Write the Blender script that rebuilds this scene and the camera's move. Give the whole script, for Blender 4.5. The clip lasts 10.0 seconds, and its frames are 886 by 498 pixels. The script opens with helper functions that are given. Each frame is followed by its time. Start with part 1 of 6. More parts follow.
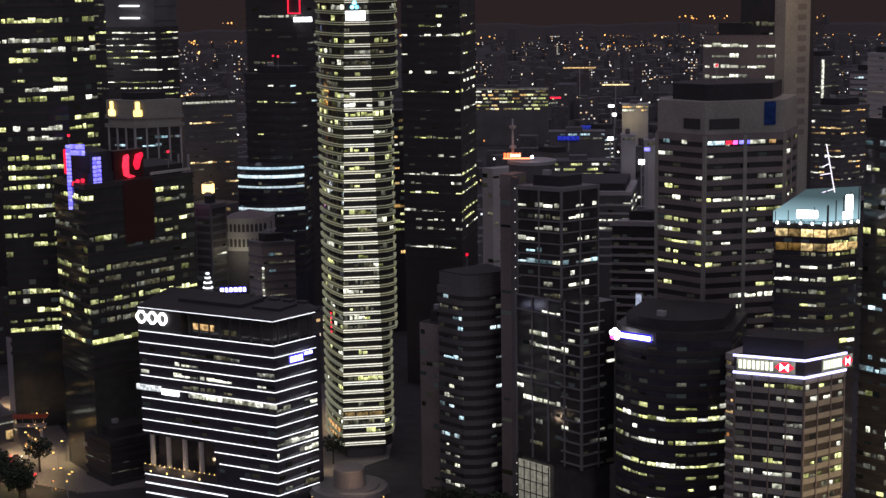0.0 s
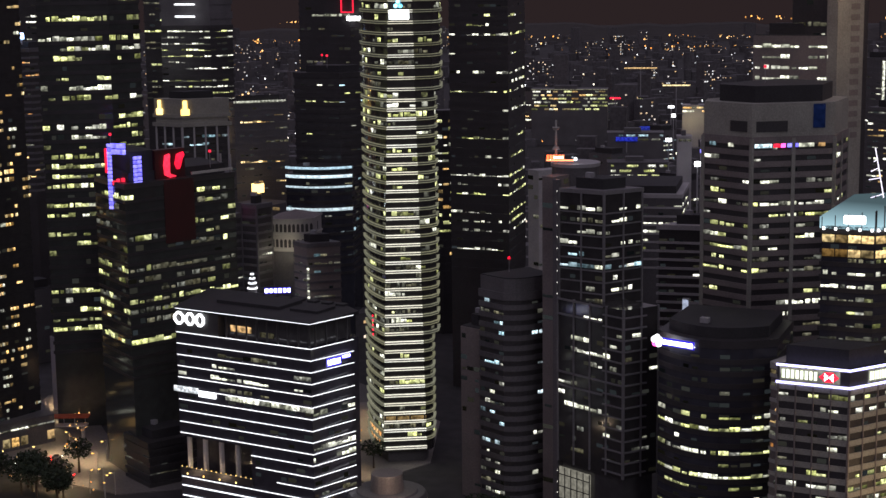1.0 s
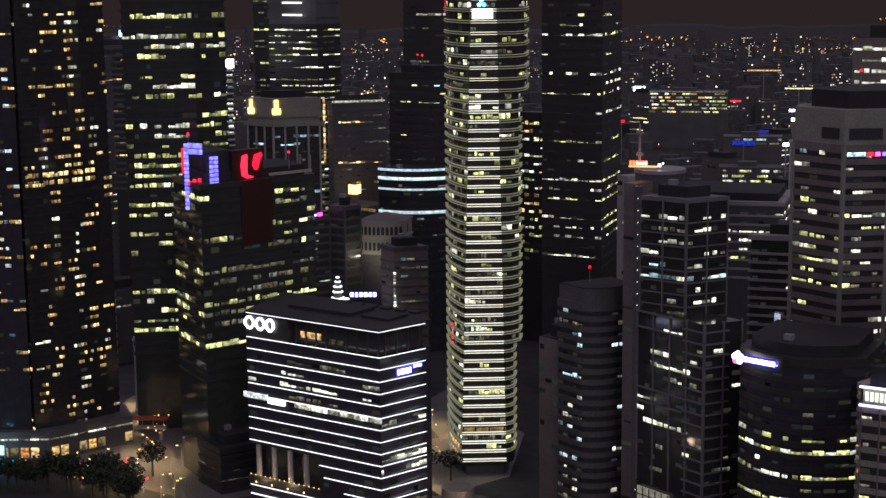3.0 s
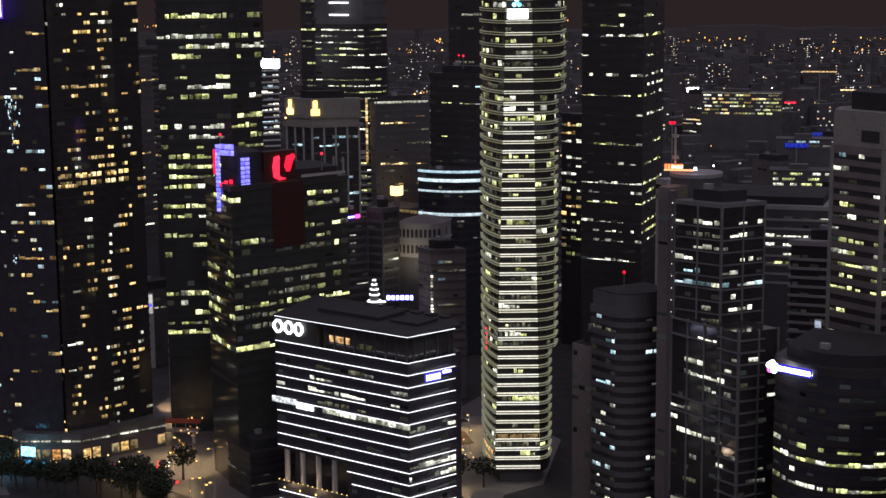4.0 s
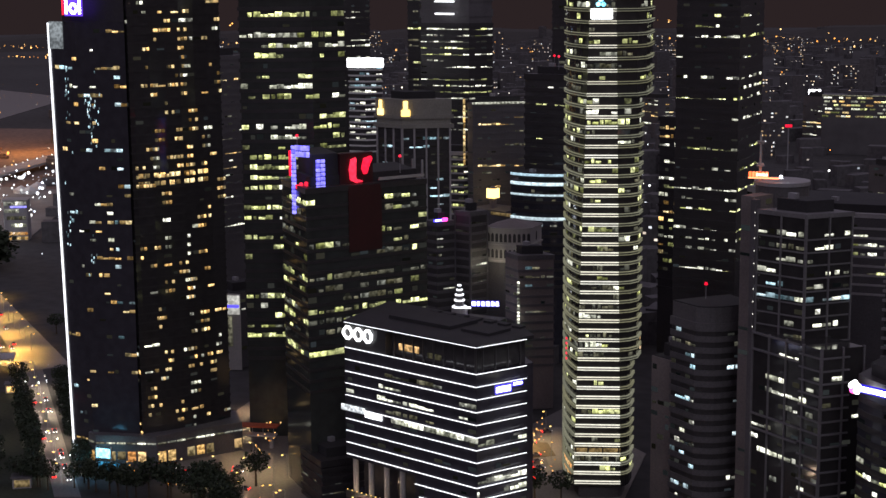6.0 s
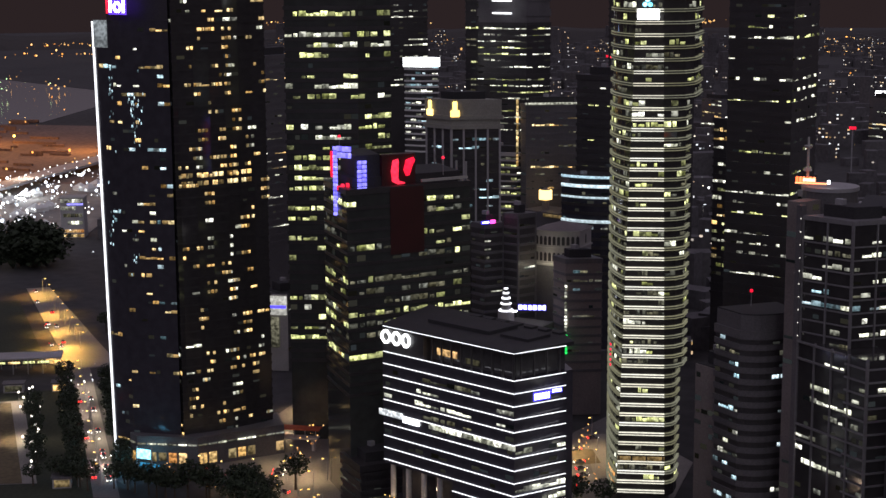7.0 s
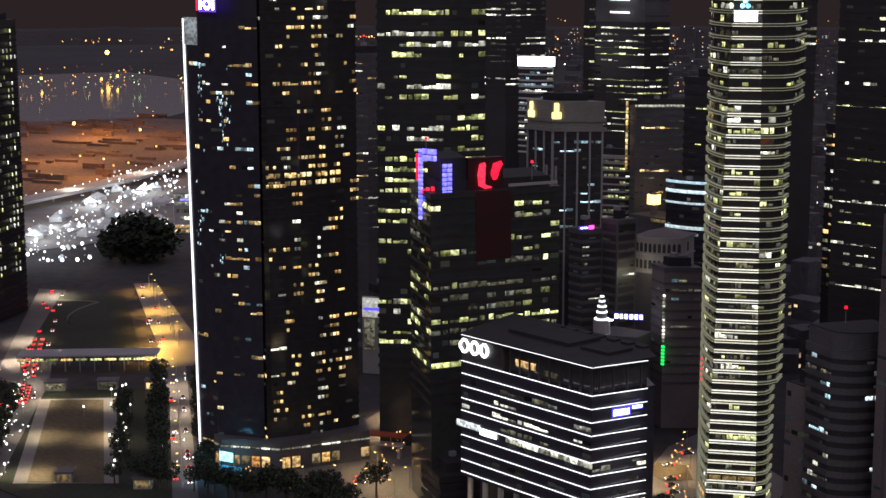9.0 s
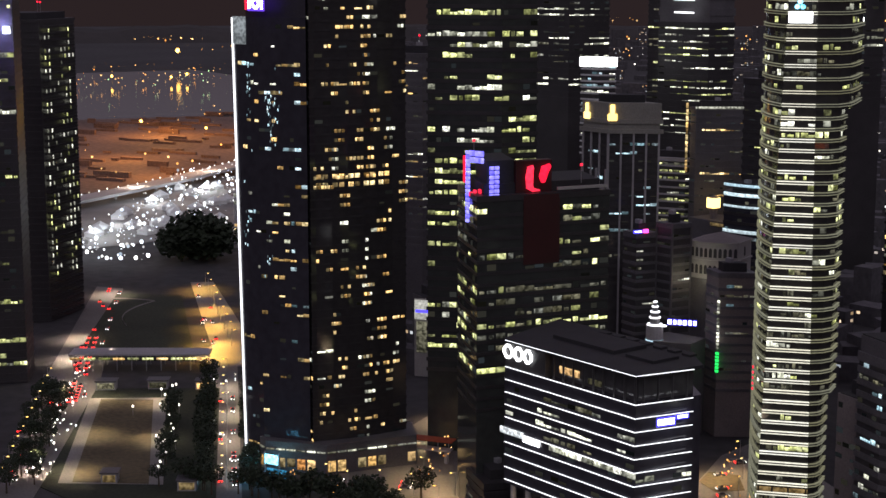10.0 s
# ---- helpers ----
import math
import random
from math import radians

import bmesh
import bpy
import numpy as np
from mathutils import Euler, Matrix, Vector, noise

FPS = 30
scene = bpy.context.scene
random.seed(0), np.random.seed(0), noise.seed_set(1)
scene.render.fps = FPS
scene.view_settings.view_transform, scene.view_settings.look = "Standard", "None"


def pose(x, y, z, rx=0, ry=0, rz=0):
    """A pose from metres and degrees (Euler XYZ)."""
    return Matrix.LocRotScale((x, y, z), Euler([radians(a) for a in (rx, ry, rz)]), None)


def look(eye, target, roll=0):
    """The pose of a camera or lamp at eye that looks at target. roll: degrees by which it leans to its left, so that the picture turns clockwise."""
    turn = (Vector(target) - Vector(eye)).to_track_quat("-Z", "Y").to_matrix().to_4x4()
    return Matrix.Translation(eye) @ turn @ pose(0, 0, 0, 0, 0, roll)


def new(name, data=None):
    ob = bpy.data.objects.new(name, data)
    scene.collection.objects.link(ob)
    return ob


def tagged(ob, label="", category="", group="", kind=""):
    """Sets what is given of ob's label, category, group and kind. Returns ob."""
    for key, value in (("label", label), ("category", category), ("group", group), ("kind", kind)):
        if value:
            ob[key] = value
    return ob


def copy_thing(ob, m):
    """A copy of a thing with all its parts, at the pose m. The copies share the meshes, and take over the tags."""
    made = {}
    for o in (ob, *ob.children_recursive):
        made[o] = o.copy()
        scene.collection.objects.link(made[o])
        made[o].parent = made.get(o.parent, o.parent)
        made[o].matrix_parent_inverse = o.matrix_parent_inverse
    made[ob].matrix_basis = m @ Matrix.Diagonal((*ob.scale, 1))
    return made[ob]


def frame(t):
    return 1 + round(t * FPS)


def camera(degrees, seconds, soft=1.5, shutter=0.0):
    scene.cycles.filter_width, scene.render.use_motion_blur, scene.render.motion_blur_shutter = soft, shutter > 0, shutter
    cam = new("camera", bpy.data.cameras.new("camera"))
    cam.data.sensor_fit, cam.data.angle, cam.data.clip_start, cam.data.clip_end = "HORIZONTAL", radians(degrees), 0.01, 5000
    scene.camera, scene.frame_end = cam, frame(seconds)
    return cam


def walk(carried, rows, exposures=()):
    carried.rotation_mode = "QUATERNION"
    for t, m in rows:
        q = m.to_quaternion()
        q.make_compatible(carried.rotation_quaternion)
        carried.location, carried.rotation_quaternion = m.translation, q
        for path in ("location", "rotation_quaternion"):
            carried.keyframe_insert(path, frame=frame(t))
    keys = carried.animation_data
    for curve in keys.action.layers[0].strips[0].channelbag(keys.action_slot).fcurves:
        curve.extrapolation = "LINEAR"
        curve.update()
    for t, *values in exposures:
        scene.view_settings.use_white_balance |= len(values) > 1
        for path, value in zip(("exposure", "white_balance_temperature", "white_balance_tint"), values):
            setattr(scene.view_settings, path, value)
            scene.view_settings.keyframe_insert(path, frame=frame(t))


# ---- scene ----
cam = camera(30.06, 10.0)
# seconds, eye, then yaw, pitch and roll in degrees
ROWS = [
    (0.0, 321.74, -459.66, 198.95, 28.932, -9.881, -0.826),
    (0.5, 323.16, -453.40, 198.69, 30.099, -9.874, -0.789),
    (1.0, 324.52, -446.97, 198.39, 31.227, -9.869, -0.745),
    (1.5, 326.12, -440.21, 198.14, 32.460, -9.861, -0.674),
    (2.0, 327.36, -433.51, 197.78, 33.570, -9.853, -0.638),
    (2.5, 328.50, -426.87, 197.49, 34.718, -9.836, -0.591),
    (4.0, 331.68, -407.14, 196.85, 37.872, -9.792, -0.552),
    (4.5, 332.48, -400.89, 196.68, 38.934, -9.790, -0.549),
    (5.0, 333.10, -394.57, 196.53, 40.041, -9.783, -0.536),
    (5.5, 333.77, -388.26, 196.35, 41.173, -9.782, -0.495),
    (7.0, 335.29, -369.20, 196.44, 44.757, -9.821, -0.323),
    (7.5, 335.48, -363.23, 196.42, 45.890, -9.828, -0.273),
    (8.0, 335.66, -357.13, 196.60, 47.129, -9.858, -0.171),
    (8.5, 335.84, -350.92, 196.85, 48.338, -9.896, -0.075),
    (9.0, 335.80, -344.62, 196.88, 49.570, -9.915, -0.021),
    (9.5, 335.32, -338.51, 196.89, 50.830, -9.937, 0.016),
    (10.0, 334.91, -332.22, 196.90, 52.112, -9.947, 0.088),
]


def aim(x, y, z, yaw, pitch, roll):
    a, b = radians(yaw), radians(pitch)
    way = Vector((-math.sin(a) * math.cos(b), math.cos(a) * math.cos(b), math.sin(b)))
    eye = Vector((x, y, z))
    return look(eye, eye + 100 * way, roll)


walk(cam, [(r[0], aim(*r[1:])) for r in ROWS], exposures=((0.0, 0.38), (10.0, 0.38)))

# ---- light: night sky, soft fill added for the bayfront's glow, lamps of the streets ----
world = bpy.data.worlds.new("night")
scene.world = world
world.use_nodes = True
wn, wl = world.node_tree.nodes, world.node_tree.links
wn.clear()
w_out = wn.new("ShaderNodeOutputWorld")
w_bg = wn.new("ShaderNodeBackground")
w_tc = wn.new("ShaderNodeTexCoord")
w_sep = wn.new("ShaderNodeSeparateXYZ")
w_ramp = wn.new("ShaderNodeValToRGB")
w_ramp.color_ramp.elements[0].position = 0.0
w_ramp.color_ramp.elements[0].color = (0.088, 0.058, 0.062, 1)
w_ramp.color_ramp.elements[1].position = 0.5
w_ramp.color_ramp.elements[1].color = (0.86, 0.77, 1.02, 1)
e_mid = w_ramp.color_ramp.elements.new(0.10)
e_mid.color = (0.50, 0.42, 0.52, 1)
wl.new(w_tc.outputs["Generated"], w_sep.inputs[0])
wl.new(w_sep.outputs["Z"], w_ramp.inputs[0])
wl.new(w_ramp.outputs[0], w_bg.inputs["Color"])
w_bg.inputs["Strength"].default_value = 0.21
wl.new(w_bg.outputs[0], w_out.inputs[0])

moon = bpy.data.lights.new("moon", "SUN")
moon.energy, moon.angle, moon.color = 0.13, radians(10), (0.93, 0.92, 1.0)
new("moon", moon).matrix_world = look((500, -350, 420), (0, 60, 40))


def lamp(name, x, y, z, watts, colour, size=1.5, down=False):
    """A lamp; a street lamp's hood lets it shine downwards only."""
    data = bpy.data.lights.new(name, "SPOT" if down else "POINT")
    if down:
        data.spot_size, data.spot_blend = radians(150), 0.6
    data.energy, data.color, data.shadow_soft_size = watts, colour, size
    ob = new(name, data)
    ob.location = (x, y, z)
    return ob


SODIUM, WHITE = (1.0, 0.55, 0.11), (0.92, 0.95, 1.0)
for px_, py_, pw in ((-1010, 380, 110000), (-1150, 420, 150000), (-1320, 560, 220000), (-1180, 620, 160000)):
    lamp("port_floodlight", px_, py_, 45, pw * 0.9, (1.0, 0.44, 0.10), 3)
for px_, py_, pw in ((-860, 300, 42000), (-780, 225, 36000), (-900, 370, 42000), (-730, 185, 26000), (-668, 150, 6000), (-720, 262, 9000)):
    lamp("festival_floodlight", px_, py_, 13, pw * 0.6, (0.82, 0.90, 1.0), 3)
for px_, py_, pw in ((-372, 72, 13000), (-394, 84, 24000), (-430, 104, 15000), (-470, 126, 12000), (-525, 152, 12000)):
    lamp("road_lamp", px_, py_, 10, pw * 1.5, SODIUM, 1, down=True)
for px_, py_, pw in ((-334, -9, 1500), (-282, -38, 1500), (-236, -66, 1500), (-314, 8, 1500), (-262, -20, 1500), (-388, 24, 3000)):
    lamp("park_lamp", px_, py_, 8, pw * 4.0, (1.0, 0.80, 0.55), 1, down=True)
for px_, py_, pw in ((-205, -18, 2200), (-240, 3, 2200), (-275, 24, 2200), (-312, 46, 2600), (-252, -78, 2600), (-305, -46, 2600), (-330, -28, 4000), (-362, -10, 4200), (-410, 12, 4200), (-450, 35, 3600), (-545, 104, 3500)):
    lamp("avenue_lamp", px_, py_, 9, pw * 4.0, (1.0, 0.78, 0.60), 0.6, down=True)
for px_, py_, pw in ((-140, 4, 2600), (-152, 33, 5200), (-133, 30, 4200), (-118, 2, 4200), (-186, 66, 5600), (-208, 88, 5200), (-84, 124, 6500), (-68, 104, 3600), (152, 30, 7000), (-60, 128, 2600), (-80, 138, 1800), (-30, 66, 1600), (20, 30, 2000), (30, 90, 2000)):
    lamp("street_light", px_, py_, 9, pw * 1.5, (1.0, 0.70, 0.38), 1, down=True)

# ---- materials ----


def node_material(name):
    m = bpy.data.materials.new(name)
    m.use_nodes = True
    n = m.node_tree.nodes
    n.clear()
    return m, n, m.node_tree.links


def surface(name, colour, rough=0.7, metal=0.0, scale=0.25, vary=0.35, bump=0.0, spec=0.5):
    """Plain building stuff: colour broken by large stains and fine grain."""
    m, n, l = node_material(name)
    out, bsdf = n.new("ShaderNodeOutputMaterial"), n.new("ShaderNodeBsdfPrincipled")
    tc, big, fine = n.new("ShaderNodeTexCoord"), n.new("ShaderNodeTexNoise"), n.new("ShaderNodeTexNoise")
    big.inputs["Scale"].default_value, fine.inputs["Scale"].default_value = scale * 0.25, scale * 6
    big.inputs["Detail"].default_value = 5
    l.new(tc.outputs["Object"], big.inputs["Vector"])
    l.new(tc.outputs["Object"], fine.inputs["Vector"])
    add = n.new("ShaderNodeMath")
    add.operation = "ADD"
    l.new(big.outputs["Fac"], add.inputs[0])
    l.new(fine.outputs["Fac"], add.inputs[1])
    ramp = n.new("ShaderNodeMapRange")
    ramp.inputs["From Min"].default_value, ramp.inputs["From Max"].default_value = 0.6, 1.4
    ramp.inputs["To Min"].default_value, ramp.inputs["To Max"].default_value = 1 - vary, 1 + vary
    l.new(add.outputs[0], ramp.inputs["Value"])
    mul = n.new("ShaderNodeVectorMath")
    mul.operation = "SCALE"
    mul.inputs[0].default_value = colour
    l.new(ramp.outputs["Result"], mul.inputs["Scale"])
    l.new(mul.outputs["Vector"], bsdf.inputs["Base Color"])
    bsdf.inputs["Roughness"].default_value, bsdf.inputs["Metallic"].default_value = rough, metal
    bsdf.inputs["Specular IOR Level"].default_value = spec
    if bump:
        b = n.new("ShaderNodeBump")
        b.inputs["Strength"].default_value = bump
        l.new(fine.outputs["Fac"], b.inputs["Height"])
        l.new(b.outputs[0], bsdf.inputs["Normal"])
    l.new(bsdf.outputs[0], out.inputs[0])
    return m


def glowing(name, a, b, strength, clutter=0.0, low=0.35, island=False, foot=1.0):
    """Something that gives off light. clutter: how much furniture, blinds and ceiling lamps break up a lit room."""
    m, n, l = node_material(name)
    out, em = n.new("ShaderNodeOutputMaterial"), n.new("ShaderNodeEmission")
    if island:
        info = n.new("ShaderNodeNewGeometry")
        rnd = info.outputs["Random Per Island"]
    else:
        info = n.new("ShaderNodeObjectInfo")
        rnd = info.outputs["Random"]
    mix = n.new("ShaderNodeMix")
    mix.data_type = "RGBA"
    mix.inputs["A"].default_value, mix.inputs["B"].default_value = (*a, 1), (*b, 1)
    l.new(rnd, mix.inputs["Factor"])
    l.new(mix.outputs["Result"], em.inputs["Color"])
    turn = n.new("ShaderNodeMath")
    turn.operation = "MULTIPLY"
    turn.inputs[1].default_value = 7.31
    l.new(rnd, turn.inputs[0])
    frac = n.new("ShaderNodeMath")
    frac.operation = "FRACT"
    l.new(turn.outputs[0], frac.inputs[0])
    skew = n.new("ShaderNodeMath")
    skew.operation = "POWER"
    skew.inputs[1].default_value = 1.8 if clutter > 0.6 else 1.0
    l.new(frac.outputs[0], skew.inputs[0])
    level = n.new("ShaderNodeMapRange")
    level.inputs["To Min"].default_value, level.inputs["To Max"].default_value = strength * low, strength
    l.new(skew.outputs[0], level.inputs["Value"])
    last = level.outputs["Result"]
    if clutter:
        tc = n.new("ShaderNodeTexCoord")
        shift = n.new("ShaderNodeVectorMath")
        shift.operation = "ADD"
        move = n.new("ShaderNodeVectorMath")
        move.operation = "SCALE"
        move.inputs[0].default_value = (37.0, 11.0, 53.0)
        l.new(rnd, move.inputs["Scale"])
        l.new(tc.outputs["Object"], shift.inputs[0])
        l.new(move.outputs["Vector"], shift.inputs[1])
        noi = n.new("ShaderNodeTexNoise")
        noi.inputs["Scale"].default_value, noi.inputs["Detail"].default_value = 0.7, 1.0
        l.new(shift.outputs["Vector"], noi.inputs["Vector"])
        stretch = n.new("ShaderNodeMapRange")
        stretch.inputs["From Min"].default_value, stretch.inputs["From Max"].default_value = 0.36, 0.66
        stretch.inputs["To Min"].default_value, stretch.inputs["To Max"].default_value = 1 - clutter, 1 + 0.5 * clutter
        l.new(noi.outputs["Fac"], stretch.inputs["Value"])
        sep = n.new("ShaderNodeSeparateXYZ")
        l.new(tc.outputs["Generated"], sep.inputs[0])
        ceil = n.new("ShaderNodeMapRange")
        ceil.inputs["To Min"].default_value, ceil.inputs["To Max"].default_value = 1 - 0.6 * clutter, 1 + 0.35 * clutter
        l.new(sep.outputs["Z"], ceil.inputs["Value"])
        m1, m2 = n.new("ShaderNodeMath"), n.new("ShaderNodeMath")
        m1.operation = m2.operation = "MULTIPLY"
        l.new(last, m1.inputs[0])
        l.new(stretch.outputs["Result"], m1.inputs[1])
        l.new(m1.outputs[0], m2.inputs[0])
        l.new(ceil.outputs["Result"], m2.inputs[1])
        last = m2.outputs[0]
    if foot != 1.0:  # glow painted stronger at the foot, as from lamps along that edge
        edge_tc, edge_sep, edge_map, edge_mul = n.new("ShaderNodeTexCoord"), n.new("ShaderNodeSeparateXYZ"), n.new("ShaderNodeMapRange"), n.new("ShaderNodeMath")
        edge_mul.operation = "MULTIPLY"
        l.new(edge_tc.outputs["Generated"], edge_sep.inputs[0])
        l.new(edge_sep.outputs["Z"], edge_map.inputs["Value"])
        edge_map.inputs["From Max"].default_value, edge_map.inputs["To Min"].default_value, edge_map.inputs["To Max"].default_value = 0.7, foot, 0.45
        l.new(last, edge_mul.inputs[0])
        l.new(edge_map.outputs["Result"], edge_mul.inputs[1])
        last = edge_mul.outputs[0]
    l.new(last, em.inputs["Strength"])
    l.new(em.outputs[0], out.inputs[0])
    return m


GLASS = surface("dark_glass", (0.072, 0.068, 0.070), 0.12, 0.0, 0.05, 0.3, spec=0.6)
TOWERGLASS = surface("black_tower_glass", (0.046, 0.043, 0.043), 0.10, 0.0, 0.05, 0.3, spec=0.5)
GLASS_BLUE = surface("blue_black_glass", (0.052, 0.052, 0.066), 0.10, 0.0, 0.05, 0.3, spec=0.6)
NAVYGLASS = surface("navy_black_glass", (0.055, 0.051, 0.062), 0.10, 0.0, 0.05, 0.3, spec=0.5)
GLASS_GREEN = surface("green_black_glass", (0.056, 0.060, 0.056), 0.12, 0.0, 0.05, 0.3, spec=0.6)
CONCRETE = surface("grey_concrete", (0.42, 0.40, 0.40), 0.85, 0, 0.3, 0.25)
CROWNSTONE = surface("weathered_stone", (0.31, 0.30, 0.26), 0.85, 0, 0.3, 0.3)
PALE = surface("pale_stone", (0.46, 0.44, 0.41), 0.8, 0, 0.3, 0.2)
DARKSTONE = surface("dark_granite", (0.115, 0.108, 0.112), 0.55, 0, 0.3, 0.35)
BROWNSTONE = surface("brown_cladding", (0.21, 0.18, 0.17), 0.7, 0, 0.3, 0.3)
STEEL = surface("grey_steel", (0.36, 0.35, 0.36), 0.5, 0.2, 0.4, 0.25)
LATTICE = surface("weathered_grey_steel", (0.20, 0.19, 0.195), 0.6, 0.1, 0.4, 0.3)
BLACK = surface("black_cladding", (0.048, 0.044, 0.045), 0.45, 0, 0.3, 0.4)
ROOFBLACK = surface("black_roof", (0.034, 0.032, 0.034), 0.8, 0, 0.3, 0.4)
ROOFING = surface("roof_felt", (0.035, 0.034, 0.036), 0.9, 0, 0.4, 0.4)
WHITEPANEL = surface("white_panel", (0.72, 0.71, 0.68), 0.5, 0.0, 0.4, 0.15)
REDPANEL = surface("red_panel", (0.055, 0.012, 0.012), 0.5, 0, 0.4, 0.3)
PAVING = surface("paving", (0.24, 0.22, 0.20), 0.8, 0, 0.2, 0.3)
# road grey lightened so that roads look lit; part of the lamplight is in the colour
ROADLIT = surface("brightened_road", (0.17, 0.155, 0.145), 0.85, 0, 0.15, 0.3)
LAWN = surface("park_lawn", (0.030, 0.036, 0.020), 0.95, 0, 0.1, 0.6)
GRASS = surface("grass_field", (0.11, 0.085, 0.045), 0.95, 0, 0.08, 0.5)
GROUND = surface("city_ground", (0.05, 0.047, 0.047), 0.95, 0, 0.02, 0.5)
YARD = surface("port_yard", (0.20, 0.13, 0.10), 0.9, 0, 0.03, 0.55)
LEAF = surface("leaves", (0.030, 0.044, 0.020), 0.8, 0, 0.8, 0.4)
BARK = surface("bark", (0.09, 0.07, 0.05), 0.9, 0, 2, 0.3)
WATER = surface("sea_water", (0.014, 0.011, 0.009), 0.09, 0, 0.12, 0.2, bump=0.25, spec=0.3)
FARWALL = surface("far_walls", (0.115, 0.108, 0.112), 0.9, 0, 0.05, 0.45)

LIT = {
    "green": glowing("office_light_yellow_green", (0.62, 0.66, 0.22), (0.84, 0.87, 0.43), 2.18, 0.75, 0.07),
    "warm": glowing("flat_light_warm", (1.0, 0.56, 0.17), (1.0, 0.80, 0.42), 1.80, 0.7, 0.07),
    "white": glowing("office_light_white", (0.80, 0.82, 0.62), (0.96, 0.96, 0.84), 2.25, 0.75, 0.07),
    "cool": glowing("office_light_cool", (0.42, 0.72, 0.85), (0.75, 0.92, 1.0), 1.87, 0.7, 0.07),
    "dim": glowing("office_light_dim", (0.55, 0.50, 0.30), (0.5, 0.52, 0.46), 0.35, 0.8, 0.25),
    "orange": glowing("shop_light_orange", (1.0, 0.42, 0.12), (1.0, 0.66, 0.30), 1.0, 0.7),
}
LED = glowing("led_white", (0.88, 0.91, 1.0), (0.94, 0.95, 1.0), 1.9, 0, 0.9)
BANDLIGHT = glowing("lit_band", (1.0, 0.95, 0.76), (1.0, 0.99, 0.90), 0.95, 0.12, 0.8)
# dimmer copy of the front band's glow; the flanks' weaker light is set here
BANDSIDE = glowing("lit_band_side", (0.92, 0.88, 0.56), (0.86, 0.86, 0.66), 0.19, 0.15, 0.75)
SIGNWHITE = glowing("sign_white", (0.92, 0.95, 1.0), (1, 1, 1), 4.0, 0, 0.9)
SIGNBLUE = glowing("sign_blue", (0.05, 0.04, 1.0), (0.09, 0.07, 1.0), 1.5, 0, 0.9)
NEONBLUE = glowing("neon_violet", (0.14, 0.12, 1.0), (0.28, 0.26, 1.0), 1.9, 0.35, 0.8)
SIGNRED = glowing("sign_red", (1.0, 0.01, 0.04), (1.0, 0.03, 0.07), 1.6, 0.25, 0.85)
FARBLUE = glowing("far_blue_light", (0.03, 0.05, 0.9), (0.08, 0.12, 0.9), 0.45, 0.6, 0.6)
SIGNPINK = glowing("sign_magenta", (1.0, 0.06, 0.45), (1.0, 0.1, 0.5), 3.0, 0, 0.9)
SIGNORANGE = glowing("sign_orange", (1.0, 0.10, 0.02), (1.0, 0.32, 0.14), 2.6, 0, 0.9)
SIGNGREEN = glowing("sign_green", (0.02, 0.8, 0.12), (0.03, 0.9, 0.15), 1.2, 0, 0.9)
SIGNOLIVE = glowing("sign_olive", (0.80, 0.88, 0.62), (0.9, 0.95, 0.75), 1.7, 0, 0.9)
LAMPGOLD = glowing("lamp_gold", (1.0, 0.62, 0.14), (1.0, 0.70, 0.25), 2.6, 0, 0.9)
CYANGLOW = glowing("lit_floor_edge_cyan", (0.55, 0.82, 1.0), (0.75, 0.92, 1.0), 1.0, 0.35, 0.7)
SCREEN = glowing("video_screen", (0.15, 0.65, 1.0), (0.3, 0.8, 1.0), 2.6, 0.5, 0.9)
# rim light on the crown glass is painted as a glow fading upwards
CROWNGLOW = glowing("lit_crown_glass", (0.30, 0.52, 0.62), (0.45, 0.68, 0.76), 0.34, 0, 0.9, foot=3.0)
DOT_ORANGE = glowing("far_lamps_orange", (1.0, 0.36, 0.06), (1.0, 0.62, 0.24), 3.0, 0, 0.12, True)
DOT_WHITE = glowing("far_lamps_white", (0.85, 0.92, 1.0), (1.0, 0.9, 0.7), 4.0, 0, 0.1, True)
# slight glow painted on panes of rooms without lamps
DIMROOM = glowing("unlit_rooms_faint_glow", (0.62, 0.55, 0.36), (0.42, 0.52, 0.60), 0.045, 0, 0.05, True)
FARLIT = glowing("far_windows", (1.0, 0.62, 0.26), (0.80, 0.90, 1.0), 1.3, 0, 0.08, True)
HEADLIGHT = glowing("headlight", (1, 0.95, 0.85), (1, 1, 1), 5.0, 0, 0.9)
TAILLIGHT = glowing("tail_light", (1, 0.02, 0.02), (1, 0.04, 0.03), 4.0, 0, 0.9)

# ---- building blocks ----


def part(name, bm, material, parent=None, label="", at=None):
    me = bpy.data.meshes.new(name)
    if isinstance(bm, bmesh.types.BMesh):
        bm.to_mesh(me)
        bm.free()
    else:
        me.from_pydata(bm[0], [], bm[1])
        me.update()
    me.materials.append(material)
    return piece(name, me, parent, label, at)


def piece(name, me, parent=None, label="", at=None):
    ob = new(name, me)
    ob.parent = parent
    if at is not None:
        ob.matrix_basis = at
    if label:
        ob["label"] = label
    return ob


def thing(name, label, category, x=0, y=0, z=0, turn=0, group="", kind=""):
    ob = new(name)
    ob.empty_display_size = 1.0
    ob.matrix_basis = pose(x, y, z, 0, 0, turn)
    return tagged(ob, label, category, group, kind)


